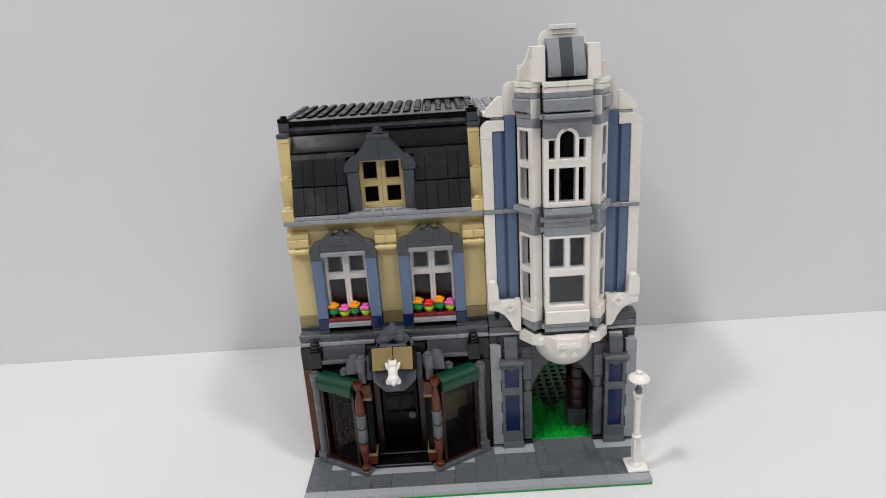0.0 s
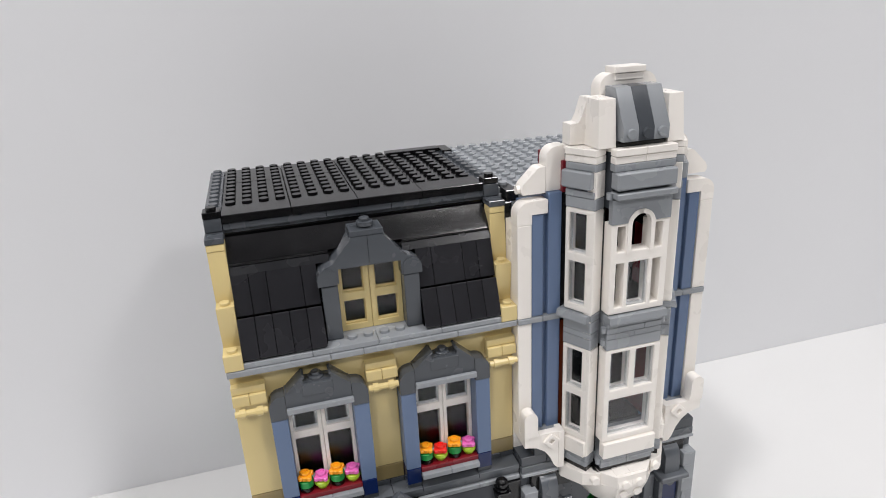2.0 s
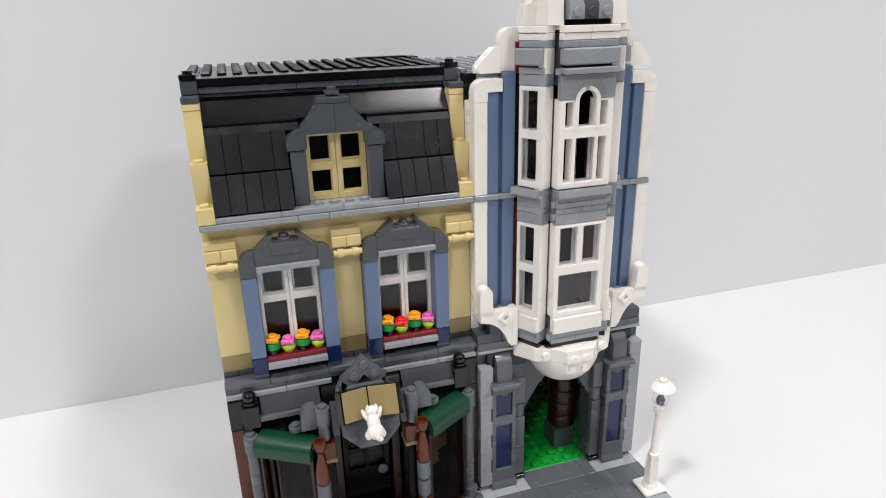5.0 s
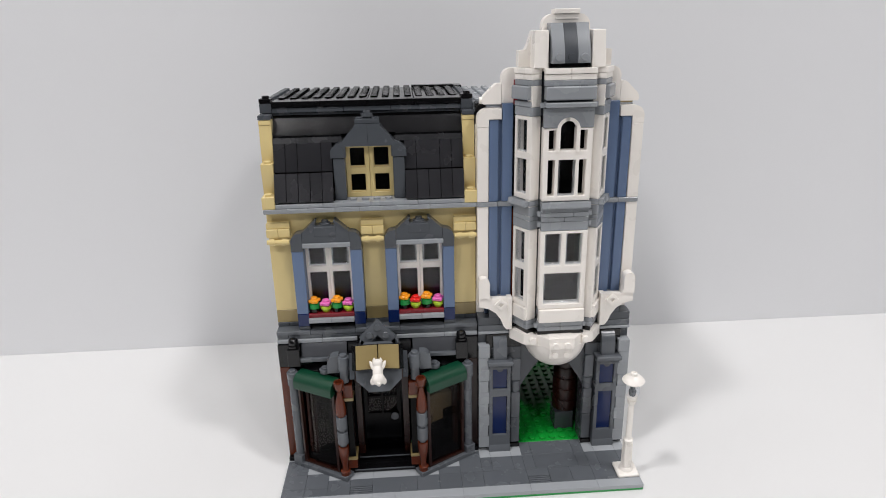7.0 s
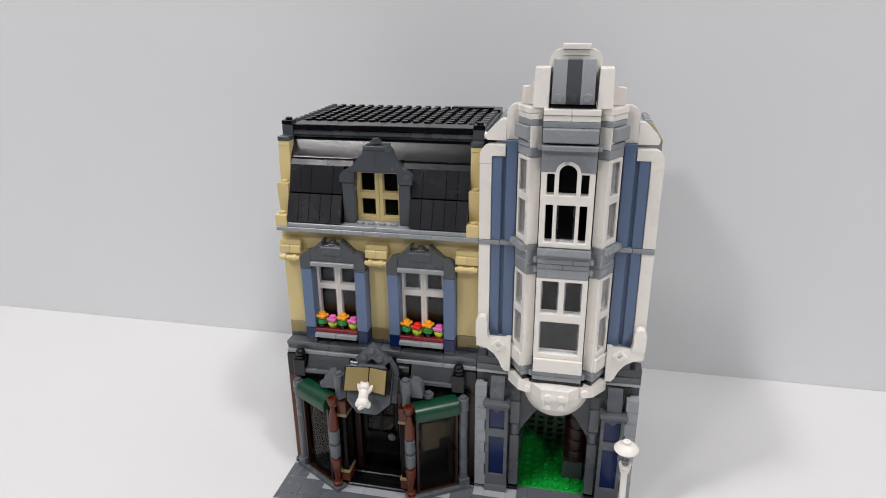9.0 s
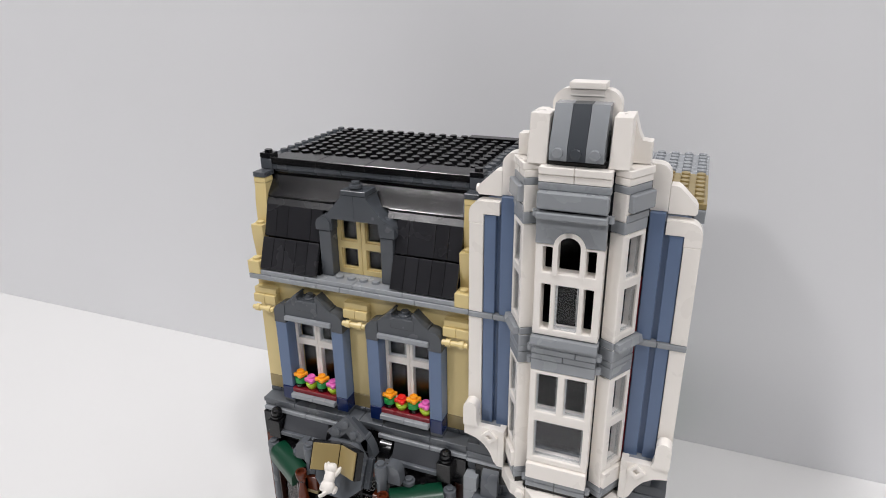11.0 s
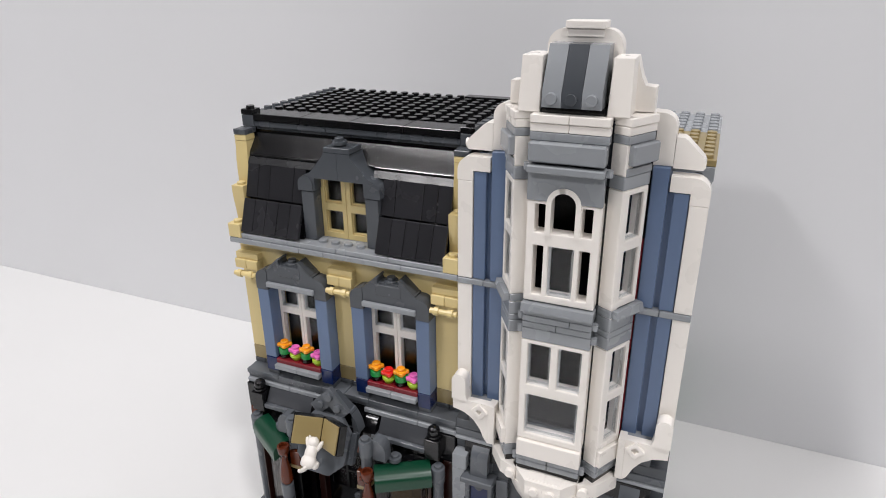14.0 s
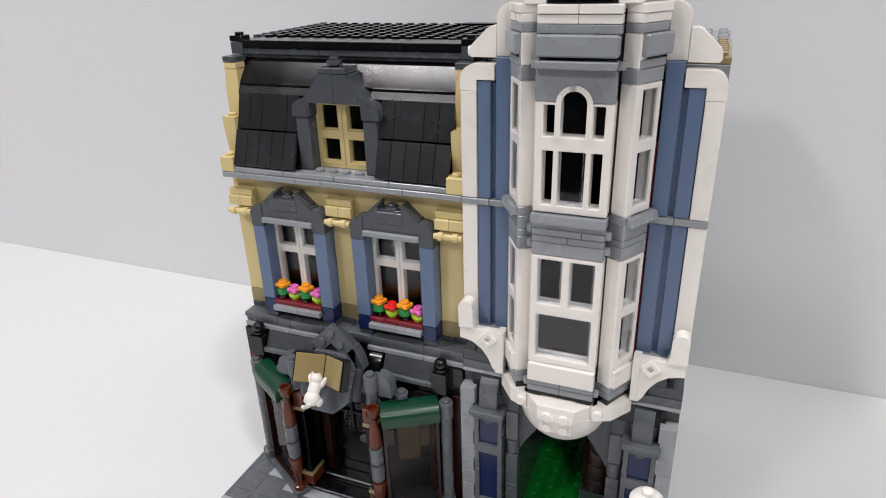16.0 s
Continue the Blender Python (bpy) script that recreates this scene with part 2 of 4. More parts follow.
def piece(name, material, parent, x0, x1, y0, y1, z0, z1, studs=(), gap=0.09, edge=0.28):
    """One brick, plate or tile with its own edges; alike ones share a mesh."""
    d = tuple(round(v, 2) for v in (x1 - x0 - 2 * gap, y1 - y0, z1 - z0 - 2 * gap))
    key = (name, material.name, d, tuple(studs))
    if key not in CACHE:
        bm = bmesh.new()
        box(bm, -d[0] / 2, d[0] / 2, -d[1] / 2, d[1] / 2, -d[2] / 2, d[2] / 2, edge)
        for sx, sy in studs:
            stud(bm, sx - d[0] / 2, sy - d[1] / 2, d[2] / 2)
        CACHE[key] = mesh_of(name, bm, material)
    ob = new(name, CACHE[key])
    ob.parent = parent
    ob.location = ((x0 + x1) / 2 * MM, (y0 + y1) / 2 * MM, (z0 + z1) / 2 * MM)
    if parent.name in BASE:
        ob.location -= BASE[parent.name]
    return ob


def one(fn, *a, **k):
    bm = bmesh.new()
    fn(bm, *a, **k)
    return bm


def boxes(*rows):
    bm = bmesh.new()
    for r in rows:
        box(bm, *r)
    return bm


# ---- the room ----
def plain(name, label, material, *row):
    x0, x1, y0, y1, z0, z1 = row
    return solo(name, boxes(row), material, label, name.split("_")[0], "structure", ((x0 + x1) / 2, (y0 + y1) / 2, z0))


WALL_Y = 202.0
plain("wall_north", "plain light grey painted wall behind the table", WALLPAINT, -2400, 2700, WALL_Y, WALL_Y + 120, -720, 2400)
# unseen wall, dark so that panes and roof reflect less
plain("wall_south", "unseen room wall, darkened to dim reflections", DIMPAINT, -2400, 2700, -4600, -4500, -720, 2400)
# rest of the unseen room shell, added for bounce light
plain("wall_west", "unseen painted room wall, added to bounce light", ROOMPAINT, -2500, -2400, -4500, WALL_Y, -720, 2400)
plain("wall_east", "unseen painted room wall, added to bounce light", ROOMPAINT, 2700, 2800, -4500, WALL_Y, -720, 2400)
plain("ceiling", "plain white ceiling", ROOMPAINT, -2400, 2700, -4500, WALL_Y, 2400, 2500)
plain("floor", "plain grey floor", FLOORING, -2400, 2700, -4500, WALL_Y, -800, -720)

table = thing("table", 130, -300, -720, "white laminate table pushed against the grey wall", "table")
part("tabletop", boxes((-1300, 1560, -620, WALL_Y - 0.3, TABLE - 28, TABLE)), LAMINATE, table)
for lx in (-1240, 1500):
    for ly in (-570, 140):
        part("leg", boxes((lx - 25, lx + 25, ly - 25, ly + 25, -720, TABLE - 28)), LGREY, table)

# ---- base plate and pavement ----
base = thing("building_base", 128, 72, TABLE, "thin green toy base plate with grey tiled pavement", "base plate")
plate = part("base_plate", boxes((0, 256, -56, 199.6, TABLE, 4.8)), GREEN, base, "thin green base plate")
# black sheet added under the tiles, standing in for shade in their joints
part("bed", boxes((0.6, 255.4, -55.4, 0.4, 4.8, 5.6)), BLACK, base)
bm = boxes((168, 240, 0.1, 199, 4.8, 7.9))
for i in range(9):
    for j in range(24):
        stud(bm, 172 + 8 * i, 4 + 8 * j, 7.9, 10)
part("lawn", bm, GRASS, base, "bright green studded plates")


def tiles(rows, material, y0, y1):
    for x0, x1 in rows:
        piece("tile", material, plate, x0 * 8, x1 * 8, y0, y1, 4.8, TOP, gap=0.06, edge=0.1)


tiles(((0, 2), (2, 8), (8, 10), (10, 16), (16, 22), (22, 28), (28, 32)), LGREYLIT, -55.9, -48.1)
tiles(((0, 2), (2, 4)), DGREYLIT, -47.9, -40.1)
tiles(((0, 2), (2, 4)), DGREYLIT, -39.9, -24.1)
tiles(((0, 2),), DGREYLIT, -23.9, -8.1)
tiles(((4, 6), (8, 12), (12, 14), (14, 16), (16, 18), (18, 22), (24, 26), (26, 28), (28, 32)), DGREYLIT, -47.9, -32.1)
tiles(((6, 8), (22, 24)), DGREYLIT, -39.9, -32.1)
tiles(((4, 8), (8, 12), (12, 14)), LGREYLIT, -31.9, -24.1)
tiles(((14, 16),), DGREYLIT, -31.9, -24.1)
tiles(((16, 18),), DGREYLIT, -31.9, -8.1)
tiles(((2, 4), (4, 6), (12, 14), (14, 16)), LGREYLIT, -23.9, -8.1)
tiles(((6, 12),), BLACK, -23.9, 7.9)
tiles(((0, 2), (2, 6), (12, 16), (16, 18)), LGREYLIT, -7.9, 7.9)
tiles(((18, 19), (19, 21), (21, 22), (22, 23), (23, 27), (27, 28), (28, 29), (29, 31), (31, 32)), DGREYLIT, -31.9, -16.1)
tiles(((18, 19), (19, 21), (21, 22), (28, 29), (29, 31), (31, 32)), LGREYLIT, -15.9, 0.3)
tiles(((22, 23), (23, 27), (27, 28)), DGREYLIT, -15.9, -0.1)
for gx in (48, 176):
    g = piece("grille", DGREYLIT, plate, gx, gx + 16, -47.9, -40.1, 4.8, 6.4)
    for k in range(4):
        piece("grille_bar", DGREYLIT, plate, gx, gx + 16, -47.6 + 2 * k, -46.4 + 2 * k, 6.4, TOP)

# ---- the tan shop house ----
shop = thing("toy_shop_house", 72, 60, TOP, "tan toy brick house with black mansard roof and corner shop", "toy building")

# hidden walls and storey floors, black to stand in for the unlit rooms
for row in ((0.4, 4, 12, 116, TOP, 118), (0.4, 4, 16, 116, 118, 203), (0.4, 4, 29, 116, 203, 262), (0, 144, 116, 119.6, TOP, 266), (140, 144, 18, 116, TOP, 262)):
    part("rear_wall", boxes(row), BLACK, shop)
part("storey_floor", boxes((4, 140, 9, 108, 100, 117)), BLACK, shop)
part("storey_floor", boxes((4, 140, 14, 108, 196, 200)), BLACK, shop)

# upper storey wall
wall = part("upper_wall", one(lattice, [0, 24, 56, 88, 120, 144], [113.7, 126, 176, 200], ((1, 1), (3, 1)), 12, 16), TAN, shop, "smooth tan brick wall")
for px in (0, 64, 128):
    for h in (0, 8):
        piece("plate", DGREY, wall, px + h, px + h + 8, 7.6, 12, 113.7, 116.8)
    piece("brick", DTAN, wall, px, px + 16, 7.8, 12, 116.8, 126.2)
    piece("brick", TAN, wall, px, px + 16, 8, 12, 126.2, 180)
    for h in (0, 8):
        piece("brick", TAN, wall, px + h, px + h + 8, 1.8, 8, 183, 188.8)
    bm = bmesh.new()
    lathe(bm, 0.6, 180.2, ((px + 0.4, 1.6), (px + 15.6, 1.6)), 10, "x")
    for cx in (px + 4, px + 12):
        lathe(bm, 0.6, 180.2, ((cx - 1.4, 2.3), (cx + 1.4, 2.3)), 10, "x")
    piece("tile", TAN, wall, px, px + 16, 3.4, 8, 188.8, 192.8)
    part("bar", bm, TAN, wall)
piece("brick", TAN, wall, 0, 144, 8, 12, 180.1, 200)
for a in (16, 56, 80, 120):
    piece("plate", DGREY, wall, a, a + 8, 0.2, 12, 113.7, 116.6)
    piece("brick", DBLUE, wall, a, a + 8, -0.6, 12, 116.6, 126.2)
    piece("brick", SBLUE, wall, a, a + 8, -0.4, 12, 126.2, 173.0)


def flower(x, y, z, tall, material, colour):
    """A potted flower standing on a ledge."""
    fl = thing("toy_flower", x, y, z, colour + (" toy flower on a green stem, on the red window ledge" if tall else " toy flower in a lime pot, on the red window ledge"), "toy flower", "flowers on the window ledges")
    p = bmesh.new()
    if tall:
        lathe(p, x, y, ((3.0, 2.8), (3.1, 3.8), (6.4, 3.8), (6.6, 3.5)), 16, z=z)
    else:
        lathe(p, x, y, ((0, 2.4), (2.4, 3.6), (2.5, 3.9), (4.2, 3.9), (4.4, 3.6)), 16, z=z)
    part("flower_pot", p, GREEN if tall else LIME, fl)
    if tall:
        part("pot_foot", one(lathe, x, y, ((0, 3.2), (0.3, 3.6), (2.6, 3.6), (3.0, 2.8)), 14, z=z), SMOKE, fl, "smoky clear pot foot")
    h = z + (6.6 if tall else 4.4)
    f = bmesh.new()
    lathe(f, x, y, ((0, 2.2), (0.6, 2.9), (2.6, 3.4), (3.0, 3.0), (3.1, 2.4), (4.4, 2.4), (4.6, 2.2), (4.6, 1.5), (4.0, 1.4)), 18, z=h)
    bloom = part("blossom", f, material, fl)
    for k in range(4):
        a = k * math.pi / 2 + 0.5
        part("petal", one(lathe, x + 3.2 * math.cos(a), y + 3.2 * math.sin(a), ((0.9, 1.0), (1.2, 1.4), (2.7, 1.4), (3.0, 1.0)), 12, z=h), material, bloom)


def street_window(wx, colours):
    """A white window with dark red ledge, lintel, sill and four potted flowers."""
    x0, x1 = wx, wx + 32
    xm = wx + 16
    w = part("window", one(lattice, [x0, x0 + 1.8, xm - 2.0, xm - 0.1], [126.2, 128, 154.4, 158.8, 173.4, 176], ((1, 1), (1, 3)), 8.3, 12.5), WHITE, shop, "white four-pane casement window over a flower ledge")
    part("casement", one(lattice, [xm + 0.1, xm + 2.0, x1 - 1.8, x1], [126.2, 128, 154.4, 158.8, 173.4, 176], ((1, 1), (1, 3)), 8.3, 12.5), WHITE, w)
    for a, b in ((x0 + 1.8, xm - 2.0), (xm + 2.0, x1 - 1.8)):
        for c, d in ((128, 154.4), (158.8, 173.4)):
            g = part("pane", boxes((a, b, 10.2, 11.2, c, d)), THINGLASS, w)
            g.visible_shadow = False
    for a, b in ((x0 + 1.8, xm - 2.0), (xm + 2.0, x1 - 1.8)):
        g = part("pane_rim", one(lattice, [a, a + 1.4, b - 1.4, b], [158.8, 160.6, 173.4], ((1, 1),), 8.8, 10), RIM, w)
        g.visible_shadow = False
    part("lintel", boxes((x0 + 0.1, x1 + 0.5, -2.2, 9, 175.8, 178.8)), LGREY, w, "light grey lintel tile")
    part("ledge", boxes((x0, x1, -1, 12, 123.2, 126.2)), DRED, w, "dark red flower ledge")
    for a, b in ((x0, xm - 0.06), (xm + 0.06, x1)):
        part("sill", boxes((a, b, -3.6, 8, 120, 123.2)), LGREY, w, "light grey sill tile")
    for i, c in enumerate(colours):
        flower(x0 + 4 + 8 * i, 3.6, 126.2, i % 2 == 0, *c)
    # stepped gable over the window
    side = [(x0 - 8, 173.1), (x0 - 8, 179.6), *arc(x0 - 1.6, 179.6, 6.4, 180, 96, 7), (x0 - 0.1, 186.2), (x0 - 0.1, 173.1)]
    half = [(x0 + 0.1, 176), (x0 + 0.1, 186.8), (x0 + 1.5, 187.2), (x0 + 9.0, 193.8), (x0 + 9.6, 190.6), (xm, 190.6)]
    full = half + [(2 * xm - a, b) for a, b in half[-2::-1]]
    gable = part("window_gable", one(prism, full, "y", -0.2, 11.9), DGREY, shop, "dark grey stepped window gable")
    for q in (side, [(2 * xm - a, b) for a, b in side]):
        part("gable_shoulder", one(prism, q, "y", -0.6, 11.9), DGREY, gable)
    part("keystone", boxes((xm - 7.5, xm + 7.5, -0.6, 6, 183.6, 190.2)), DGREY, gable)
    for s in (1, -1):
        run = [(x0 + 1.4, 187.6), (x0 + 9.0, 194.6), (x0 + 10.2, 194.0), (x0 + 2.2, 186.6)]
        if s < 0:
            run = [(2 * xm - a, b) for a, b in run]
        part("edge_tile", one(prism, run, "y", -0.6, 12), DGREY, gable)
    bm = boxes((xm - 7.6, xm + 7.6, 1.0, 11, 190.6, 191.0))
    lathe(bm, xm, 4.4, ((190.6, 3.9), (191.9, 3.9), (192.1, 3.7), (192.2, 2.4), (193.7, 2.4), (193.9, 2.2)), 16)
    part("finial", bm, DGREY, gable)


OR, PI_, RE = (ORANGE, "orange"), (PINK, "pink"), (RED, "red")
street_window(24, (OR, PI_, OR, PI_))
street_window(88, (OR, RE, OR, PI_))

# cornice over the shop
corn = part("cornice", boxes((0, 144, 4, 12, 86, 110.3)), DGREY, shop, "dark grey shop cornice with light ledges")
for a, b in ((0, 24), (24, 56), (56, 72), (72, 88), (88, 120), (120, 144)):
    piece("tile", DGREYLIT, corn, a, b, -1.6, 9, 110.4, 113.6)
for a, b in ((0, 8), (8, 32), (32, 64), (64, 80), (80, 112), (112, 144)):
    piece("plate", DGREYLIT, corn, a, b, -0.4, 5, 107.3, 110.3)
for a, b in ((0, 32), (32, 57), (85, 120), (120, 144)):
    piece("plate", LGREY, corn, a, b, -2, 5, 104.2, 107.2)
for a, b in ((17, 49.2), (96.6, 128.4)):
    part("slope_panel", one(prism, [(-6.4, 95.2), (-6.4, 96.2), (-1.6, 104.1), (4, 104.1), (4, 95.2)], "x", a, b), PANEL, corn, "glossy dark slope panel")
    piece("plate", DGREYLIT, corn, a - 4, b + 3, -8.6, 4, 92.0, 95.1)
    piece("brick", BLACK, corn, a - 2, b + 2, -4, 4, 86.2, 91.9)
bow = [(-0.3, 86.2), (-8.4, 86.2), (-8.4, 92), *[(-0.4 - 8 * math.cos(radians(a)), 92 + 11.8 * math.sin(radians(a))) for a in range(10, 91, 10)], (-0.3, 103.8)]
for a in (50.4, 87.2):
    part("bow_brick", one(prism, bow, "x", a, a + 8), BLACK, corn, "glossy black curved brick")
for a in (0, 129):
    piece("brick", BLACK, corn, a, a + 15, -3.4, 4, 86.2, 104.1)
for lx in (11.9, 131.8):
    lan = part("lantern", boxes((lx - 4.4, lx + 4.4, -9.4, -0.4, 89.4, 102.6)), BLACK, corn, "small black lantern block")
    part("collar", one(lathe, lx, -5.0, ((102.5, 3.0), (103.4, 3.0), (103.5, 3.9), (104.6, 3.9), (104.8, 3.0)), 18), BLACK, lan)
    part("cap", one(lathe, lx, -5.0, ((104.6, 2.4), (105.4, 3.3), (107.0, 3.7), (108.6, 3.3), (109.6, 2.3), (110.1, 0.9)), 16), BLACK, lan)
part("back_board", boxes((50, 94, -0.4, 4, 86, 107.2)), BLACK, corn)

# shop front
part("shop_front", boxes((46, 100, 12, 14, TOP, 86)), BLACK, shop, "black and brown recessed shop front")
# east pier takes the darker brown in place of the shade there
for a, m_ in ((0.2, BROWN), (137.0, TRUNK)):
    part("corner_plinth", boxes((a, a + 6.8, -7, 10, TOP, 11.2)), BLACK, shop)
    part("corner_pier", boxes((a, a + 6.8, -3.6, 11, 11.2, 86)), m_, shop, "brown corner pier")
# black floor stands in for the shade inside the shop
part("shop_floor", boxes((4, 140, 14.2, 107, 5.7, 9)), BLACK, shop)
part("interior_wall", boxes((64, 136, 62, 66, TOP, 100)), BROWN, shop, "brown rear wall of the shop")
SC = 72.8            # middle of the shop front
SIN, COS = math.sin(radians(30.6)), math.cos(radians(30.6))


def angled(s):
    """One slanting display window, u running from its outer post to its inner urn; s = 1 for the west one."""
    ln = 40.3
    ang = radians(30.6)
    if s > 0:
        m = Matrix.Translation((SC - 63, -9, 0)) @ Matrix.Rotation(-ang, 4, "Z")
    else:
        m = Matrix.Translation((SC + 63 - ln * COS, -9 - ln * SIN, 0)) @ Matrix.Rotation(ang, 4, "Z")

    def U(u0, u1):
        return (u0, u1) if s > 0 else (ln - u1, ln - u0)
    win_ = part("display_window", boxes((*U(-4, ln + 3.8), -4, 5, TOP, 11.4)), DGREYLIT, shop, "slanting glass display window under a green awning", m)
    bm = boxes((*U(4, ln - 4), 2.8, 10, 11.4, 18))
    for k in range(4):
        stud(bm, U(8.2 + 8 * k, 9)[s < 0], 6.6, 18)
    part("stall_board", bm, BLACK, win_, "black studded stall board behind the glass")
    fr = [4.2, 6.0, ln - 6.6, ln - 4.4]
    fr = fr if s > 0 else [ln - v for v in fr[::-1]]
    part("window_frame", one(lattice, fr, [12.8, 73, 76.6], ((1, 0),), -1.0, 2.4), TRUNK, win_, "dark brown display frame")
    part("bottom_rail", boxes((fr[0], fr[-1], -1.4, 2.4, 11.5, 12.7)), TRUNK, win_)
    g = part("pane", boxes((*U(13 if s > 0 else 6, ln - 6.8), 0.4, 1.0, 12.8, 73)), DIMGLASS, win_)
    g.visible_shadow = False
    for j0, j1 in ((7, 9.4), (11.2, 12.8)) if s > 0 else ((7, 9.4),):
        part("jamb", boxes((*U(j0, j1), 3.4, 7, 18.2, 80)), TRUNK, win_)
    a0, a1 = U(4.2, ln - 4.0)
    prof = [(-5, 75.6), (-5, 80.6), *[(3.2 - 8.2 * math.cos(radians(a)), 80.6 + 5.8 * math.sin(radians(a))) for a in range(10, 91, 10)], (6, 86.4), (6, 82), (-2.6, 75.6)]
    part("awning", one(prism, prof, "x", a0, a1), DGREEN, win_, "glossy dark green quarter-round awning")
    # outer round post
    px = 0 if s > 0 else ln
    part("post_foot", boxes((px - 3.9, px + 3.9, -3.9, 3.9, 11.4, 17)), DGREYLIT, win_)
    bm = bmesh.new()
    lathe(bm, px, 0, ((16.9, 3.2), (75.4, 3.2), (75.6, 4.0), (85.2, 4.0), (85.6, 3.7), (85.7, 2.4), (87.2, 2.4), (87.4, 2.2)), 18)
    part("post", bm, DGREYLIT, win_, "grey round corner post")
    # urn column at the inner corner
    cx = ln if s > 0 else 0
    bm = bmesh.new()
    lathe(bm, cx, 0, ((11.4, 3.4), (14.4, 3.6), (15, 2.4), (17.6, 1.9), (21, 2.3), (28, 3.6), (34.8, 3.9), (35.6, 3.5)), 18)
    part("lower_urn", bm, BROWN, win_, "reddish brown upturned urn")
    for z0 in (35.8, 48.2):
        bm = bmesh.new()
        lathe(bm, cx, 0, ((z0 - 0.4, 2.4), (z0 + 1.7, 2.4), (z0 + 1.8, 3.6), (z0 + 2.1, 3.9), (z0 + 11.6, 3.9), (z0 + 12, 3.6)), 18)
        part("round_brick", bm, DGREYLIT, win_)
    bm = bmesh.new()
    lathe(bm, cx, 0, ((60.4, 3.0), (61.8, 3.2), (62.2, 3.9), (65, 3.9), (72, 3.2), (77, 2.0), (80, 1.8), (81.4, 2.6), (82.8, 3.4), (86.8, 3.7), (87.6, 3.4), (87.6, 2.4), (85.4, 2.2)), 18)
    for t in (-1, 1):
        ball(bm, (cx + 3.6 * t, 0, 82.8), (1.3, 1.0, 1.7), None, 8)
    part("upper_urn", bm, BROWN, win_, "reddish brown two-handled urn")


for s in (1, -1):
    angled(s)

    def M(x0, x1):
        return (SC - x1, SC - x0) if s > 0 else (SC + x0, SC + x1)
    # black flat roof of the bay behind the awning
    q = [(62, -7), (62, 6), (22, 6), (22, -24), (28, -27.4)]
    # added black sheet, so the bay looks unlit behind its glass
    part("bay_floor", one(prism, [(SC - s * a, b) for a, b in ((60, -4), (60, 14), (22, 14), (22, -22), (28, -25))], "z", TOP + 0.1, 11.1), BLACK, shop)
    bm = one(prism, [(SC - s * a, b) for a, b in q], "z", 82.6, 85.6)
    for a, b in ((30, -18), (30, -10), (30, -2), (38, -2), (38, -9), (46, -10), (46, -2), (54, -3)):
        stud(bm, SC - s * a, b, 85.6)
    part("bay_roof", bm, BLACK, shop, "black studded roof of the display bay")
    part("bay_pier", boxes((*M(20.4, 25.4), -26, -8, 11.4, 82)), DOORBLACK, shop)
    # jamb colour holds the shade of the sign and bay
    part("jamb", boxes((*M(14.8, 19.4), -10, -3, 13.6, 84)), TRUNK, shop, "reddish brown door jamb, darkened to stand in for shade")
    part("pier_block", boxes((*M(19.6, 26.4), -27, -14, 13.6, 21)), BROWN, shop)
    part("pier_cap", boxes((*M(19.3, 26.8), -27.4, -13.6, 21, 23)), DTAN, shop)
    part("pier_block", boxes((*M(19.6, 26.4), -26.6, -16, 72, 82.4)), BROWN, shop)
    part("pier_cap", boxes((*M(19.3, 26.8), -27, -15.6, 69.8, 72)), DTAN, shop)

# door
door = part("door", one(lattice, [59, 62, 71.6, 73.6, 83.2, 86.2], [14, 46, 58.6, 60.4, 73, 78], ((1, 1), (3, 1), (1, 3), (3, 3)), -6.4, -3.4), DOORBLACK, shop, "black shop door with four small panes")
for a, b in ((62, 71.6), (73.6, 83.2)):
    for c, d in ((46, 58.6), (60.4, 73)):
        part("pane", boxes((a, b, -5.2, -4.6, c, d)), DIMGLASS, door)
bm = bmesh.new()
lathe(bm, 81.4, 44, ((-6, 1.6), (-8, 1.6), (-8.2, 3.0), (-9.4, 3.0), (-9.8, 2.6), (-9.9, 1.6), (-10.2, 1.5)), 16, "y")
part("door_knob", bm, DGREY, door, "round grey door knob")
part("door_head", boxes((54, 91.6, -9, -3, 78.4, 86)), BROWN, shop, "reddish brown door head")
part("door_step", boxes((53, 92.6, -14, 8, TOP, 13.6)), BLACK, shop, "glossy black door step")
part("door_step", boxes((50, 95.6, -25, -14.2, TOP, 10.8)), BLACK, shop, "glossy black door step")
part("step_edge", boxes((54, 91.6, -14.8, -13.8, 12.8, 13.9)), DGREY, shop)
part("step_edge", boxes((51, 94.6, -25.8, -24.8, 10, 11.1)), DGREY, shop)

# things in the display windows
ev = Matrix.Translation((SC + 63, -9, 0)) @ Matrix.Rotation(radians(180 + 30.6), 4, "Z")
# tan cabinets and brown counter take darker plastics, standing in for shop shade
part("cabinet", boxes((14.4, 27, -26, -12, 38, 61)), DTAN, shop, "tan cabinet behind the glass, darkened for shop shade", ev)
part("cabinet", boxes((5.6, 14, -26, -13, 45, 58.6)), DTAN, shop, "tan cabinet behind the glass, darkened for shop shade", ev)
part("counter", boxes((5, 34, -30, -11, 28, 38)), BLACK, shop, "", ev)
part("price_card", boxes((29.4, 34, -13, -12.2, 49, 60)), LGREY, shop, "", ev)
bm = bmesh.new()
lathe(bm, 31, -6, ((40, 3.0), (41, 3.4), (47.6, 3.4), (48, 2.4), (50.4, 2.4), (50.6, 2.2)), 14)
part("clear_jar", bm, GLASS, shop, "clear round jar", ev)
part("jar_shelf", boxes((28, 35, -9.6, -2.4, 37.4, 39.8)), BLACK, shop, "", ev)

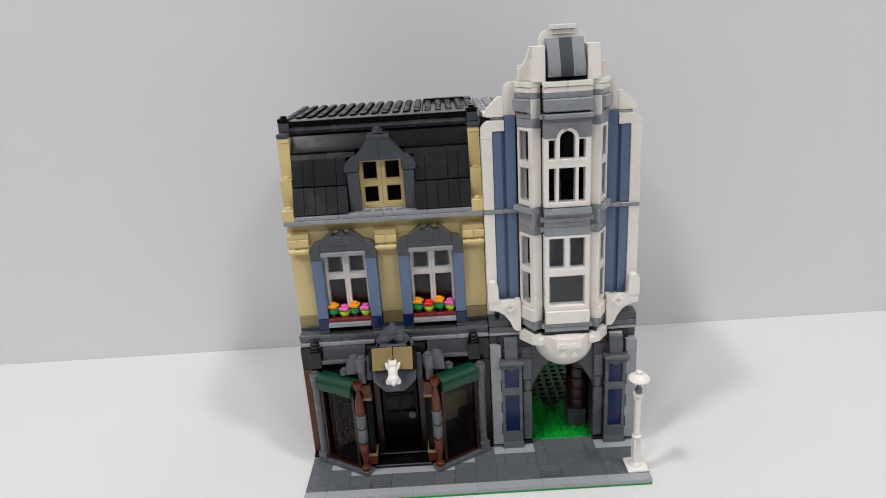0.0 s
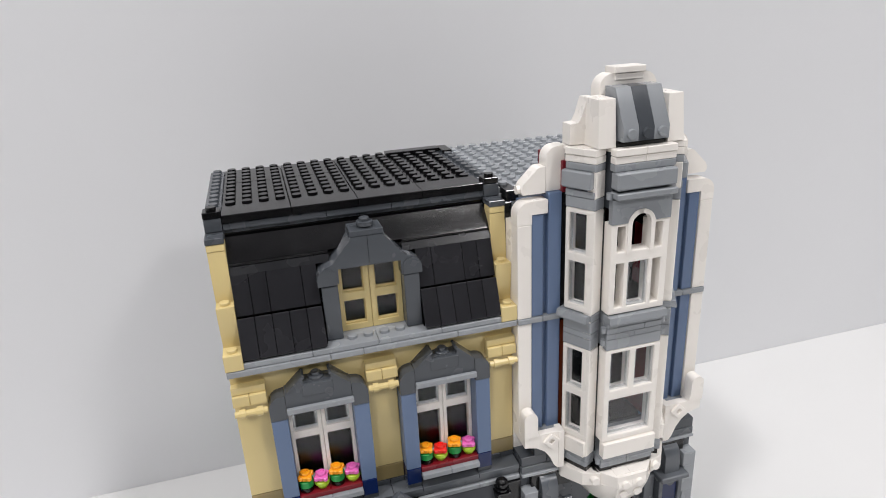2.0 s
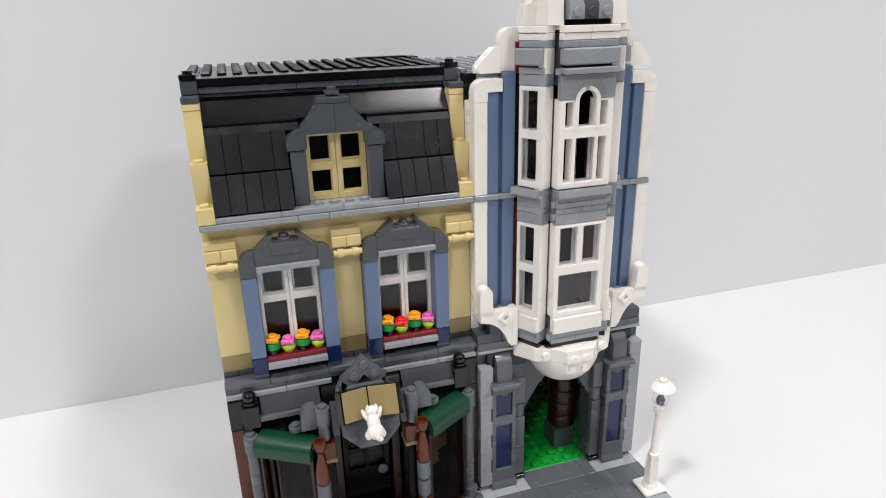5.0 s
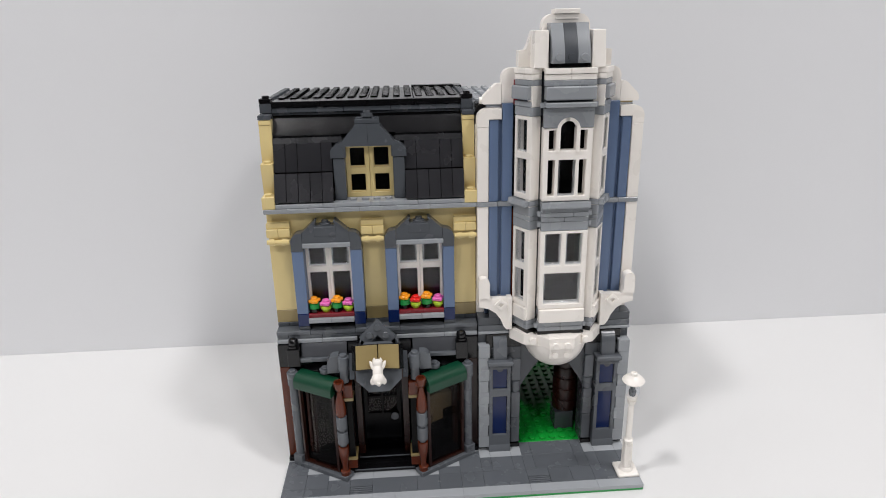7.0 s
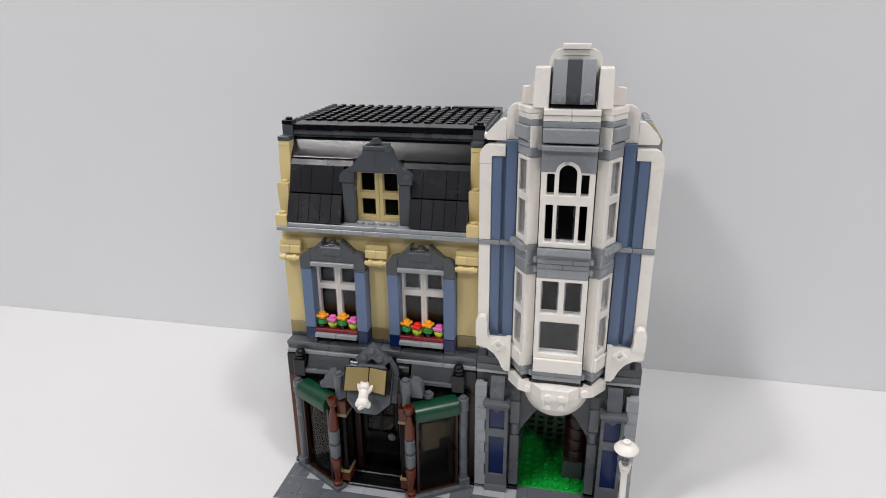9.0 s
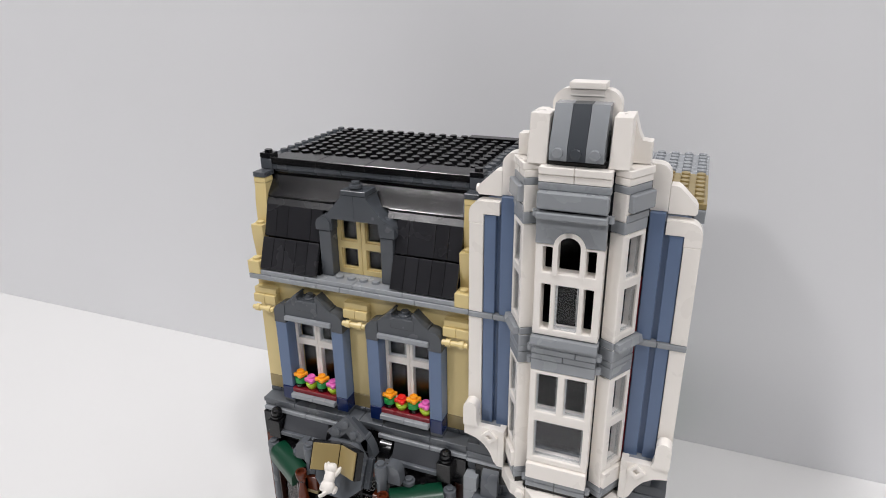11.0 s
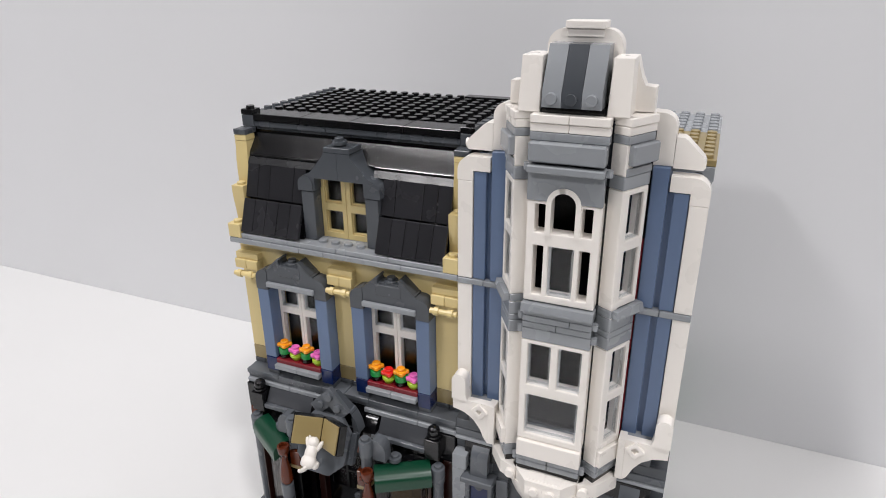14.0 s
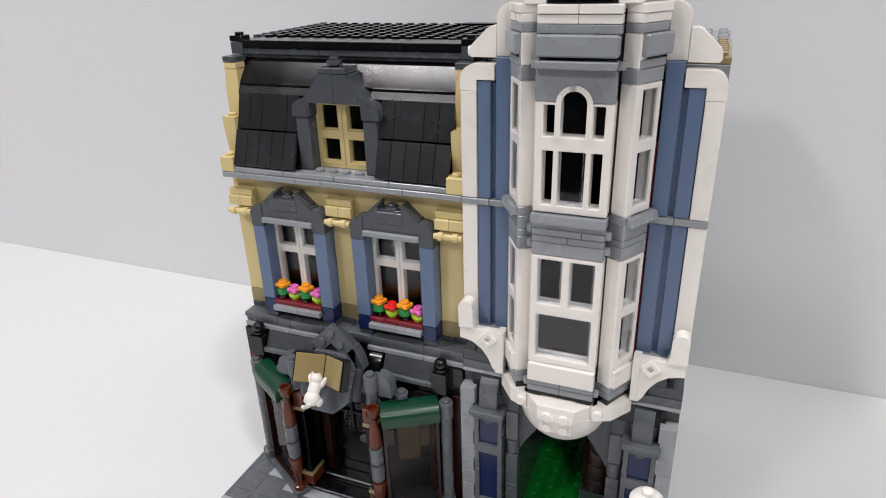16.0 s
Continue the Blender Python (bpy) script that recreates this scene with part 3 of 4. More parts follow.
# sign board, book and gable over the door
back = Matrix.Translation((72.5, -36, 82)) @ Matrix.Rotation(radians(-27), 4, "X")
board = [(-7, 0), (7, 0), (15.6, 8), (16.2, 26), (9, 34), (-9, 34), (-16.2, 26), (-15.6, 8)]
sign = part("sign_board", one(prism, board, "y", 0, 3.1), DGREYLIT, shop, "dark grey octagonal sign board", back)
for a in (-20, 16.6):
    part("sign_post", boxes((a, a + 3.4, 1.0, 5, 9, 27)), DGREY, sign)
part("sign_bracket", boxes((60, 85, -22, 2, 96, 102)), BLACK, shop)
lean = Matrix.Translation((72.4, -26.8, 104.2)) @ Matrix.Rotation(radians(-24), 4, "X")
book = part("open_book", boxes((-1.6, 1.6, 0.6, 3, -8.4, 8.4)), BLACK, shop, "open book with blank dark tan pages", lean)
for s in (-1, 1):
    turn = Matrix.Rotation(radians(-29 * s), 4, "Z")
    part("cover", boxes((*((0.6, 17.6) if s > 0 else (-17.6, -0.6)), -0.4, 4.4, -8.5, 8.5)), BLACK, book, "black book cover", turn)
    part("page", boxes((*((1.0, 17.0) if s > 0 else (-17.0, -1.0)), -1.5, -0.42, -8, 8)), DTAN, book, "blank dark tan page", turn)
# studded corner plate standing on its tip
tilt = Matrix.Translation((72.5, -18.2, 122)) @ Matrix.Rotation(radians(-8), 4, "X") @ Matrix.Rotation(radians(45), 4, "Y")
bm = one(prism, [(-4, 4), (-4, -14), (4, -14), (4, -4), (14, -4), (14, 4)], "y", 0, 3.1)
for u, v_ in ((0, 0), (0, -8), (8, 0)):
    lathe(bm, u, v_, ((0.2, 2.4), (-1.5, 2.4), (-1.7, 2.2)), 14, "y")
part("gable_plate", bm, DGREYLIT, shop, "grey studded plate of the pointed sign gable", tilt)
part("gable_fill", one(prism, [(60.5, 103), (60.5, 111), (72.5, 121), (84.5, 111), (84.5, 103)], "y", -15, -8), DGREY, shop)
for s in (-1, 1):
    xx = [(72.8 + s * a, b) for a, b in ((8, 113), (10.6, 112.4), (13, 108.8), (14.8, 104.6), (16, 98.8), (12, 97.6), (6, 102), (6, 112))]
    part("scroll", one(prism, xx, "y", -15, -8), DGREYLIT, shop, "curved grey scroll bracket")
    bm = bmesh.new()
    cx = SC + s * 24.6
    lathe(bm, cx, -23, ((84, 3.2), (92.6, 3.2), (93, 3.9), (102.8, 3.9), (103.2, 3.7), (103.3, 2.4), (104.9, 2.4), (105.1, 2.2)), 18)
    part("round_brick", bm, DGREYLIT, shop, "dark grey round brick with stud")
    pr = [(cx + s * 3.6, 90), (cx + s * 3.6, 103.2), (cx + s * 6, 103.2), *[(cx + s * (6 + 5.6 * math.sin(radians(a))), 96.6 + 6.6 * math.cos(radians(a))) for a in range(15, 91, 15)], (cx + s * 11.8, 90)]
    part("scroll", one(prism, pr, "y", -22, -15), DGREYLIT, shop, "curved grey scroll bracket")
    bm = bmesh.new()
    lathe(bm, SC + s * 38.8, -15, ((85.5, 2.6), (87.4, 2.6), (87.6, 3.9), (90, 3.9), (90.1, 2.4), (91.5, 2.4), (91.7, 2.2)), 16)
    part("small_knob", bm, DGREYLIT, shop)

# mansard roof
band = part("storey_band", boxes((0, 144, 4, 16, 200, 203.2)), LGREY, shop, "light grey storey band")
for a, b in ((0, 48), (48, 64), (64, 112), (112, 144)):
    piece("plate", LGREY, band, a, b, 0.2, 9, 200, 203.2)
eave = part("eaves_plate", boxes((8, 136, 12, 110, 203.2, 206.3)), LGREY, shop)
for a, b in ((8, 40), (40, 72), (72, 104), (104, 136)):
    sts = [(c - a, 6.8) for c in (60, 68, 76, 84) if a <= c < b]
    piece("plate", LGREY, eave, a, b, 1.2, 14, 203.2, 206.2, sts)
roof = part("mansard", one(prism, [(6, 206.4), (14.4, 226), (20, 246), (26, 256.6), (60, 256.6), (60, 206.4)], "x", 96, 136), BLACK, shop, "black tiled mansard slope")
roof2 = part("mansard", one(prism, [(6, 206.4), (14.4, 226), (20, 246), (26, 256.6), (60, 256.6), (60, 206.4)], "x", 8, 48), BLACK, shop, "black tiled mansard slope")
part("mansard_top", one(prism, [(20, 246), (26, 256.6), (60, 256.6), (60, 246)], "x", 48, 96), BLACK, shop)


def shingle(x0, x1, y0, z0, y1, z1, parent):
    """A sloping tile with its lower edge standing proud."""
    d = (Vector((y1, z1)) - Vector((y0, z0))).normalized()
    nx, nz = -d.y, d.x
    t = 2.6
    pr = [(y0, z0), (y0 + nx * t, z0 + nz * t), (y1 + nx * t, z1 + nz * t), (y1, z1)]
    g = 0.1
    bm = one(prism, pr, "x", x0 + g, x1 - g)
    bmesh.ops.bevel(bm, geom=list(bm.edges), offset=0.3, segments=1, affect="EDGES", profile=0.5)
    part("shingle", bm, SLATE, parent)


for a, b, r in ((8, 16, roof2), (16, 24, roof2), (24, 32, roof2), (32, 40, roof2), (40, 47.4, roof2), (96, 104, roof), (104, 112, roof), (112, 120, roof), (120, 128, roof), (128, 136, roof)):
    shingle(a, b, 3.6, 206.5, 10.7, 224.8, r)
for a, b, r in ((8, 16, roof2), (16, 24, roof2), (24, 40, roof2), (40, 47.4, roof2), (96, 104, roof), (104, 120, roof), (120, 128, roof), (128, 136, roof)):
    shingle(a, b, 12.1, 225.4, 17.9, 244.4, r)
for a, b, r in ((8, 54, roof2), (90, 136, roof)):
    part("slope_tile", one(prism, [(15.2, 244.7), (17.2, 248.2), (24, 248.2), (24, 244.7)], "x", a, b), DARKTILE, r)
    piece("lip", BLACK, r, a, b, 17.2, 24, 248.3, 250.0)
bm = one(prism, [(17.8, 250.0), (18.4, 251.0), (26.0, 260.2), (31, 260.2), (31, 250.0)], "x", 8, 136)
part("upper_slope", bm, GRAIN, shop, "glossy black upper roof slope")
part("gutter_gap", boxes((8, 136, 27.8, 34, 257, 263.7)), BLACK, shop)
crown = part("roof_crown", boxes((0, 144, 32, 120, 262.3, 267.3)), BLACK, shop, "black studded flat roof with grey fascia")
for a, b in ((0, 8), (8, 56), (56, 88), (88, 136), (136, 144)):
    piece("plate", DGREY, crown, a, b, 24.8 if 8 <= a < 136 else 24.2, 34, 263.8, 267.1 if 8 <= a < 136 else 270.3)
for a, b in ((8, 72), (72, 136)):
    piece("plate", DGREY, crown, a, b, 26.6, 34, 261.9, 263.7)
for a, b in ((8, 40), (40, 72), (72, 104), (104, 136)):
    piece("tile", BLACK, crown, a, b, 24.2, 40, 267.2, 271.4)
for a in (0, 136):
    piece("plate", BLACK, crown, a, a + 8, 24, 32, 270.4, 273.6, ((4, 4),))


def roof_plate(x0, nx, y0, ny, z, material):
    sts = [(4 + 8 * i, 4 + 8 * j) for i in range(nx) for j in range(ny)]
    piece("roof_plate", material, crown, x0, x0 + 8 * nx, y0, y0 + 8 * ny, z - 3.2, z, sts)


roof_plate(0, 1, 40, 10, 270.6, DGREY)
piece("tile", DGREY, crown, 0, 8, 32, 40, 267.4, 270.6)
piece("tile", DGREY, crown, 136, 144, 32, 40, 267.4, 270.2)
for x0, nx in ((8, 4), (40, 4), (72, 4)):
    roof_plate(x0, nx, 40, 6, 270.6, BLACK)
    roof_plate(x0, nx, 88, 4, 270.6, BLACK)
roof_plate(104, 4, 40, 10, 270.2, BLACK)
roof_plate(136, 1, 40, 10, 270.2, DGREY)
piece("tile", BLACK, crown, 104, 138, 112, 119.6, 270.3, 272.6)
piece("tile", BLACK, crown, 138, 144, 104, 119.6, 270.3, 272.4)

# dormer
half = [(47.4, 235.4), (47.4, 238.6), *arc(53.6, 238.6, 6.2, 180, 95, 6), (54.4, 245.4), (63.8, 256.2), (63.8, 257.4), (71.9, 257.4), (71.9, 242.6), (56.8, 242.6), (56.8, 235.4)]
dorm = part("dormer", one(prism, half, "y", 8.6, 24), DGREY, shop, "dark grey dormer with tan window")
part("dormer_half", one(prism, [(144 - a, b) for a, b in half], "y", 8.6, 24), DGREY, dorm)
for a in (48, 88):
    piece("brick", DGREY, dorm, a, a + 8, 8.2, 24, 206.4, 234.8)
for a in (46.6, 88):
    part("shoulder", one(prism, [(a, 235.2), (a, 238.8), *arc(a + 4.7, 238.8, 4.7, 180, 0, 8)[1:], (a + 9.4, 235.2)], "y", 7.8, 20), DGREY, dorm)
bm = bmesh.new()
lathe(bm, 72, 13, ((260.4, 4.0), (261.2, 2.4), (261.6, 2.4), (261.8, 4.0), (263.6, 4.0), (263.7, 2.4), (265.2, 2.4), (265.4, 2.2)), 16)
part("finial", bm, DGREY, dorm)
part("dormer_cap", boxes((64, 80, 8.8, 22, 257.5, 260.4)), DGREY, dorm)
win = part("dormer_window", one(lattice, [56, 58.4, 69.2, 71.9], [206.4, 209.6, 222.6, 227, 240.8, 243], ((1, 1), (1, 3)), 15.4, 20), TAN, shop, "tan four-pane dormer window frame")
part("casement", one(lattice, [72.1, 74.8, 85.6, 88], [206.4, 209.6, 222.6, 227, 240.8, 243], ((1, 1), (1, 3)), 15.4, 20), TAN, win)
for a, b in ((58.4, 69.2), (74.8, 85.6)):
    for c, d in ((209.6, 222.6), (227, 240.8)):
        g = part("pane", boxes((a, b, 18.6, 19.2, c, d)), THINGLASS, win)
        g.visible_shadow = False
        part("sash", one(lattice, [a, a + 0.5, b - 0.5, b], [c, c + 0.9, d - 0.5, d], ((1, 1),), 16.6, 18.4), TAN, win)
# added black backing and floor, standing in for the dim loft
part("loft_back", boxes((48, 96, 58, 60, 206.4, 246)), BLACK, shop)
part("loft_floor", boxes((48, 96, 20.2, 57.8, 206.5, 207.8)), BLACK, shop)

# curved tan corner strips of the mansard
for px in (0, 136):
    st = part("corner_strip", boxes((px - 0.3, px + 8.2, 0.6, 14, 203.3, 211.6)), TAN, shop, "curved tan corner strip of the roof")
    part("curved_brick", one(prism, [(9.8, 211.7), (9.4, 216), (8.6, 222), (8.1, 228), (8.1, 232.4), (20, 232.4), (20, 211.7)], "x", px, px + 8), TAN, st)
    part("curved_brick", one(prism, [(15.0, 232.5), (15.0, 238), (15.2, 246), (15.8, 250), (16.2, 253.4), (16.2, 257), (26, 257), (26, 232.5)], "x", px, px + 8), TAN, st)
    for y, z in ((4.6, 211.5), (12, 232.3)):
        bm = bmesh.new()
        stud(bm, px + 4, y, z)
        part("stud", bm, TAN, st)
    piece("brick", TAN, st, px - 0.2, px + 8.2, 16, 24, 257.1, 260.4)
    part("strip_cap", boxes((px - 0.2, px + 8.2, 15.8, 26, 260.6, 263.6)), DGREY, st, "dark grey cap tile")

# ---- the white tower house ----
tower = thing("toy_tower_house", 200, 60, TOP, "white and sand blue toy brick tower house", "toy building")
# unseen backs and floors, black in place of the rooms' shade
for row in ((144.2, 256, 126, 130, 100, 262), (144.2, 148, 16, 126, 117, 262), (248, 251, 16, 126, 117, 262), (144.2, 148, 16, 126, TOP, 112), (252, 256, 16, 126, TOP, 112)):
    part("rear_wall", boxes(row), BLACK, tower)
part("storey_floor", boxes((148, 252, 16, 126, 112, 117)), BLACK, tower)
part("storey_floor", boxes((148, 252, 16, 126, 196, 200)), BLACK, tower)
part("flat_roof", boxes((144.2, 256, 24, 130, 258, 264.6)), LGREY, tower)


def top_plate(x0, nx, y0, ny, material):
    sts = [(4 + 8 * i, 4 + 8 * j) for i in range(nx) for j in range(ny)]
    piece("roof_plate", material, tower, x0, x0 + 8 * nx, y0, y0 + 8 * ny, 264.6, 267.8, sts)


top_plate(144.2, 4, 25, 6, LGREY)
top_plate(144.2, 4, 73, 7, LGREY)
top_plate(176.2, 6, 25, 13, LGREY)
top_plate(224.2, 4, 25, 7, DTAN)
top_plate(224.2, 4, 81, 6, LGREY)
piece("plate", LGREY, tower, 144.4, 152.2, 17, 25, 258, 262)
piece("brick", BLACK, tower, 145, 152, 16.5, 30, 262.2, 268)

for s in (0, 1):
    def fx(a, b):
        return (a, b) if not s else (400 - b, 400 - a)

    def fp(poly):
        return poly if not s else flip(poly)
    w = part("facade_panel", boxes((*fx(150, 170), 5, 16, 113, 263.8)), SBLUE, tower, "sand blue panels between white corner posts")
    part("post_back", boxes((*fx(144.4, 149.9), 8.1, 16, 113, 254)), WHITE, w)
    part("groove", boxes((*fx(158.4, 161.6), 3.2, 5, 133, 258)), SBLUE, w)
    for z0, z1 in ((131, 200), (203.2, 254)):
        piece("brick", WHITE, w, *fx(144.2, 152), 0, 8, z0, z1)
    part("post_top", one(prism, fp([(144.2, 254.1), (144.2, 259), *arc(151, 259, 6.8, 180, 100, 6), (152.6, 265.8), (160.4, 265.8), (160.4, 259), (152, 259), (152, 254.1)]), "y", 0, 8), WHITE, w, "white rounded post top")
    for z0, z1 in ((133, 200), (203.2, 258.6)):
        piece("panel", SBLUE, w, *fx(152.2, 158.6), 0.6, 5, z0, z1)
    for z0, z1 in ((133, 200), (203.2, 269)):
        piece("panel", SBLUE, w, *fx(161.0, 168.2), 0.4, 5, z0, z1)
    for a, b in ((144.2, 158), (158, 170)):
        piece("plate", LGREY, w, *fx(a, b), -0.6, 6, 200, 203.2)
    piece("tile", LGREY, w, *fx(152.2, 167.6), -3, 10, 130.9, 133.6)
    # black stretches stand in for the unlit gap; red and brown are pieces
    for z0, z1, c in ((118, 198, DRED if s else BROWN), (198, 236, DRED if s else BLACK), (236, 268, BLACK), (268, 284, BLACK if s else DRED)):
        part("reveal", boxes((*fx(168.4, 171), 1.2, 30, z0 + 0.1, z1 - 0.1)), c, w)
    # gable shoulders
    part("shoulder", one(prism, fp([(148.6, 268.4), (147.8, 269.6), (147.8, 271.6), (148.8, 273.6), (156, 280.6), (157.4, 281.4), (160.4, 281.4), (160.4, 269.2), (160.4, 268.4)]), "y", 3, 11), WHITE, w, "white curved gable shoulder")
    part("shoulder", one(prism, fp([(160.6, 269.2), (160.6, 285), *arc(166.6, 285, 6, 180, 95, 6), (170.4, 291.2), (170.4, 269.2)]), "y", 3, 11), WHITE, w, "white curved gable shoulder")
    bm = bmesh.new()
    lathe(bm, 7, 270.6, ((fx(146.4, 148.4)[0], 2.2), (fx(148.4, 150)[1], 2.2)), 12, "x")
    part("side_stud", bm, WHITE, w)
    # corner bracket with diamond tile
    br = [(144.6, 146), *arc(148.2, 146, 3.6, 180, 0, 8), (151.8, 134.8), (167, 134.8), (167, 110.4), (164.2, 110.4), (162.2, 113), (160, 118.4), (156.4, 123.4), (151.6, 126.8), (147, 128), (144.6, 128.4)]
    bk = part("corner_bracket", one(prism, fp(br), "y", -7.6, -3.4), WHITE, tower, "white curved corner bracket with diamond tile")
    part("bracket_bulb", one(prism, fp([(144.2, 135), (144.2, 146.4), *arc(148.1, 146.4, 3.9, 180, 0, 8), (152, 139), (153, 135)]), "y", -8.4, -1.6), WHITE, bk)
    dm = Matrix.Translation((159.9 if not s else 240.1, -8.2, 130.4)) @ Matrix.Rotation(radians(45), 4, "Y")
    part("diamond_tile", one(lattice, [-3.4, -1.4, 1.4, 3.4], [-3.4, -1.4, 1.4, 3.4], ((1, 1),), -1.2, 0.6), WHITE, bk, "", dm)
    part("bracket_core", boxes((*fx(152.2, 164.4), -3.2, 9, 118, 130.8)), DGREY, bk)
    part("bracket_heel", boxes((*fx(144.6, 152), -3.2, 8, 128.4, 134)), WHITE, bk)
    part("bracket_block", boxes((*fx(164.6, 168.2), -8, -1, 110.4, 134.9)), WHITE, bk)

# unseen black backing, added to stop light showing through the bay
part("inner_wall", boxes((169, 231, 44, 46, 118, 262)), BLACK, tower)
part("clip", boxes((230, 231.8, 0.6, 3.2, 198.6, 206.6)), LGREY, tower)
# bay: floors and corner plan
PLAN = [(168.5, 6), (168.5, -2.2), (177, -16.8), (183.6, -13.2), (184.2, -19.4), (215.8, -19.4), (216.4, -13.2), (223, -16.8), (231.5, -2.2), (231.5, 6)]


def grown(d):
    return [(200 + (a - 200) * (1 + d / 30), b if b > 0 else b - d) for a, b in PLAN]


part("bay_core", one(prism, grown(-2.6), "z", 187.4, 207), LGREY, tower, "grey storey band of the bay")
part("bay_floor", one(prism, grown(-2.2), "z", 111, 120.4), LGREY, tower)
# added black sheet that darkens the room behind the upper bay windows
part("upper_floor", one(prism, grown(-3.4), "z", 207.1, 207.9), BLACK, tower)
part("bay_top", one(prism, grown(-2.2), "z", 262, 291), DGREY, tower)


def wedge_tile(parent, name, material, x0, x1, y, z0, z1, out0, out1, depth=4):
    """A tile whose face leans out from out1 at the top to out0 at the bottom."""
    part(name, one(prism, [(y - out0, z0), (y - out0, z0 + 0.9), (y - out1, z1), (y + depth, z1), (y + depth, z0)], "x", x0, x1), material, parent, angle=8)


def bay_face(x0, x1, y, m, label):
    """One face of the bay, in its own frame: x along, y = 0 at the face."""
    n = part("bay_face", boxes((x0, x1, y + 0.4, y + 4, 113.8, 120.4)), LGREY, tower, label, m)
    xm = (x0 + x1) / 2
    for a, b in ((x0, xm), (xm, x1)):
        piece("plate", LGREY, n, a, b, y - 1.0, y + 4, 113.8, 117.2)
        piece("plate", LGREY, n, a, b, y - 1.0, y + 4, 117.2, 120.6)
    return n


# centre face
cf = bay_face(184, 216, -19.4, None, "white front face of the bay with grey bands")
Y0 = -20.0
piece("tile", WHITE, cf, 184.4, 216.2, Y0 - 2, Y0 + 3, 120.8, 130.4)
lw = part("window", one(lattice, [184.2, 187.4, 198.4, 201.8, 212.8, 216], [130.5, 134.0, 156.8, 162.4, 185.0, 187], ((1, 1), (2, 1), (3, 1), (1, 3), (3, 3)), Y0, Y0 + 7.6, 0.4), WHITE, tower, "white bay window frame with one wide and two upright panes")
for a, b, c, d in ((187.4, 212.8, 134.0, 156.8), (187.4, 198.4, 162.4, 185.0), (201.8, 212.8, 162.4, 185.0)):
    g = part("pane", boxes((a, b, Y0 + 3.2, Y0 + 3.9, c, d)), GLASS if c < 150 else THINGLASS, lw)
    g.visible_shadow = False
    g = part("pane_rim", one(lattice, [a, a + 1, b - 1, b], [c, c + 1.4, d], ((1, 1),), Y0 + 1.0, Y0 + 3.1), RIM, lw)
    g.visible_shadow = False
for a, b, c, d in ((184.2, 216, 187.2, 193.4), (184.2, 200, 193.4, 196.6), (200, 216, 193.4, 196.6), (184.2, 206, 196.6, 199.8), (206, 216, 196.6, 199.8), (184.2, 216, 199.8, 203)):
    piece("plate", LGREY, cf, a, b, Y0, Y0 + 4, c, d)
wedge_tile(cf, "ledge_tile", LGREY, 184, 216.4, Y0, 203.2, 207.0, 3.4, 2.6)
uw = part("window", one(lattice, [184.2, 187.6, 192.2, 194.4, 205.6, 207.8, 212.4, 215.8], [207.6, 211, 234.8, 240.8, 253.8, 255.2], ((1, 1), (3, 1), (5, 1), (1, 3), (3, 3), (5, 3), (3, 4)), Y0, Y0 + 7.6, 0.4), WHITE, tower, "white bay window frame with arched middle light")
bm = bmesh.new()
o = [(192.6, 240), (192.6, 247), (192.6, 254.4), *arc(200, 254.4, 7.4, 180, 0, 14)[1:], (207.4, 247), (207.4, 240)]
i_ = [(194.8, 240), (194.8, 247), (194.8, 254.4), *arc(200, 254.4, 5.2, 180, 0, 14)[1:], (205.2, 247), (205.2, 240)]
for k in range(len(o) - 1):
    prism(bm, [o[k], o[k + 1], i_[k + 1], i_[k]], "y", Y0 - 0.8, Y0 + 3)
bmesh.ops.remove_doubles(bm, verts=bm.verts, dist=0.001)
part("arched_frame", bm, WHITE, uw)
g = part("pane", boxes((194.4, 205.6, Y0 + 2.6, Y0 + 3.3, 211, 235)), THINGLASS, uw)
g.visible_shadow = False
g = part("pane_rim", one(lattice, [194.4, 195.5, 204.5, 205.6], [211, 212.6, 234.8], ((1, 1),), Y0 + 0.8, Y0 + 2.5), RIM, uw)
g.visible_shadow = False
# grey panel cut round the arch
for sgn in (1, -1):
    q = [(200 - sgn * 16, 255.4), (200 - sgn * 16, 267.6), (200, 267.6), (200, 261.6), *[(200 - sgn * 7.3 * math.sin(radians(a)), 254.4 + 7.3 * math.cos(radians(a))) for a in range(8, 83, 8)], (200 - sgn * 7.3, 255.4)]
    part("arch_panel", one(prism, q, "y", Y0 - 0.3, Y0 + 3), LGREY, cf, "grey arched panel")
piece("ledge_tile", LGREY, cf, 184, 216.2, Y0 - 4.4, Y0 + 3, 268.2, 271.4, gap=0.05, edge=0.5)
piece("face_tile", LGREY, cf, 184.2, 216, Y0 - 3.6, Y0 + 3, 272.6, 281, gap=0.05, edge=0.7)
piece("plate", LGREY, cf, 184, 216.4, Y0 - 0.6, Y0 + 4, 281, 284.6)
for z0 in (284.6, 288.2):
    for a, b in ((184, 200), (200, 216.4)):
        piece("plate", WHITE, cf, a, b, Y0 - 1.2 + (0.6 if z0 < 288 else 0), Y0 + 4, z0, z0 + 3.5)
for sx in (183.2, 217):
    for z, r in ((190.5, 1.5), (197.6, 1.5), (116.4, 1.5), (268, 1.6)):
        part("hinge_pin", one(lathe, sx, -18.4, ((z, r), (z + 3, r)), 10), LGREY, cf)

# black strips added inside the column gaps in place of their shade
for x0, x1 in ((183.3, 184.1), (215.9, 216.7)):
    for z0, z1 in ((120.8, 187), (207.6, 262)):
        part("seam_strip", boxes((x0, x1, -13.6, -11, z0, z1)), BLACK, tower)

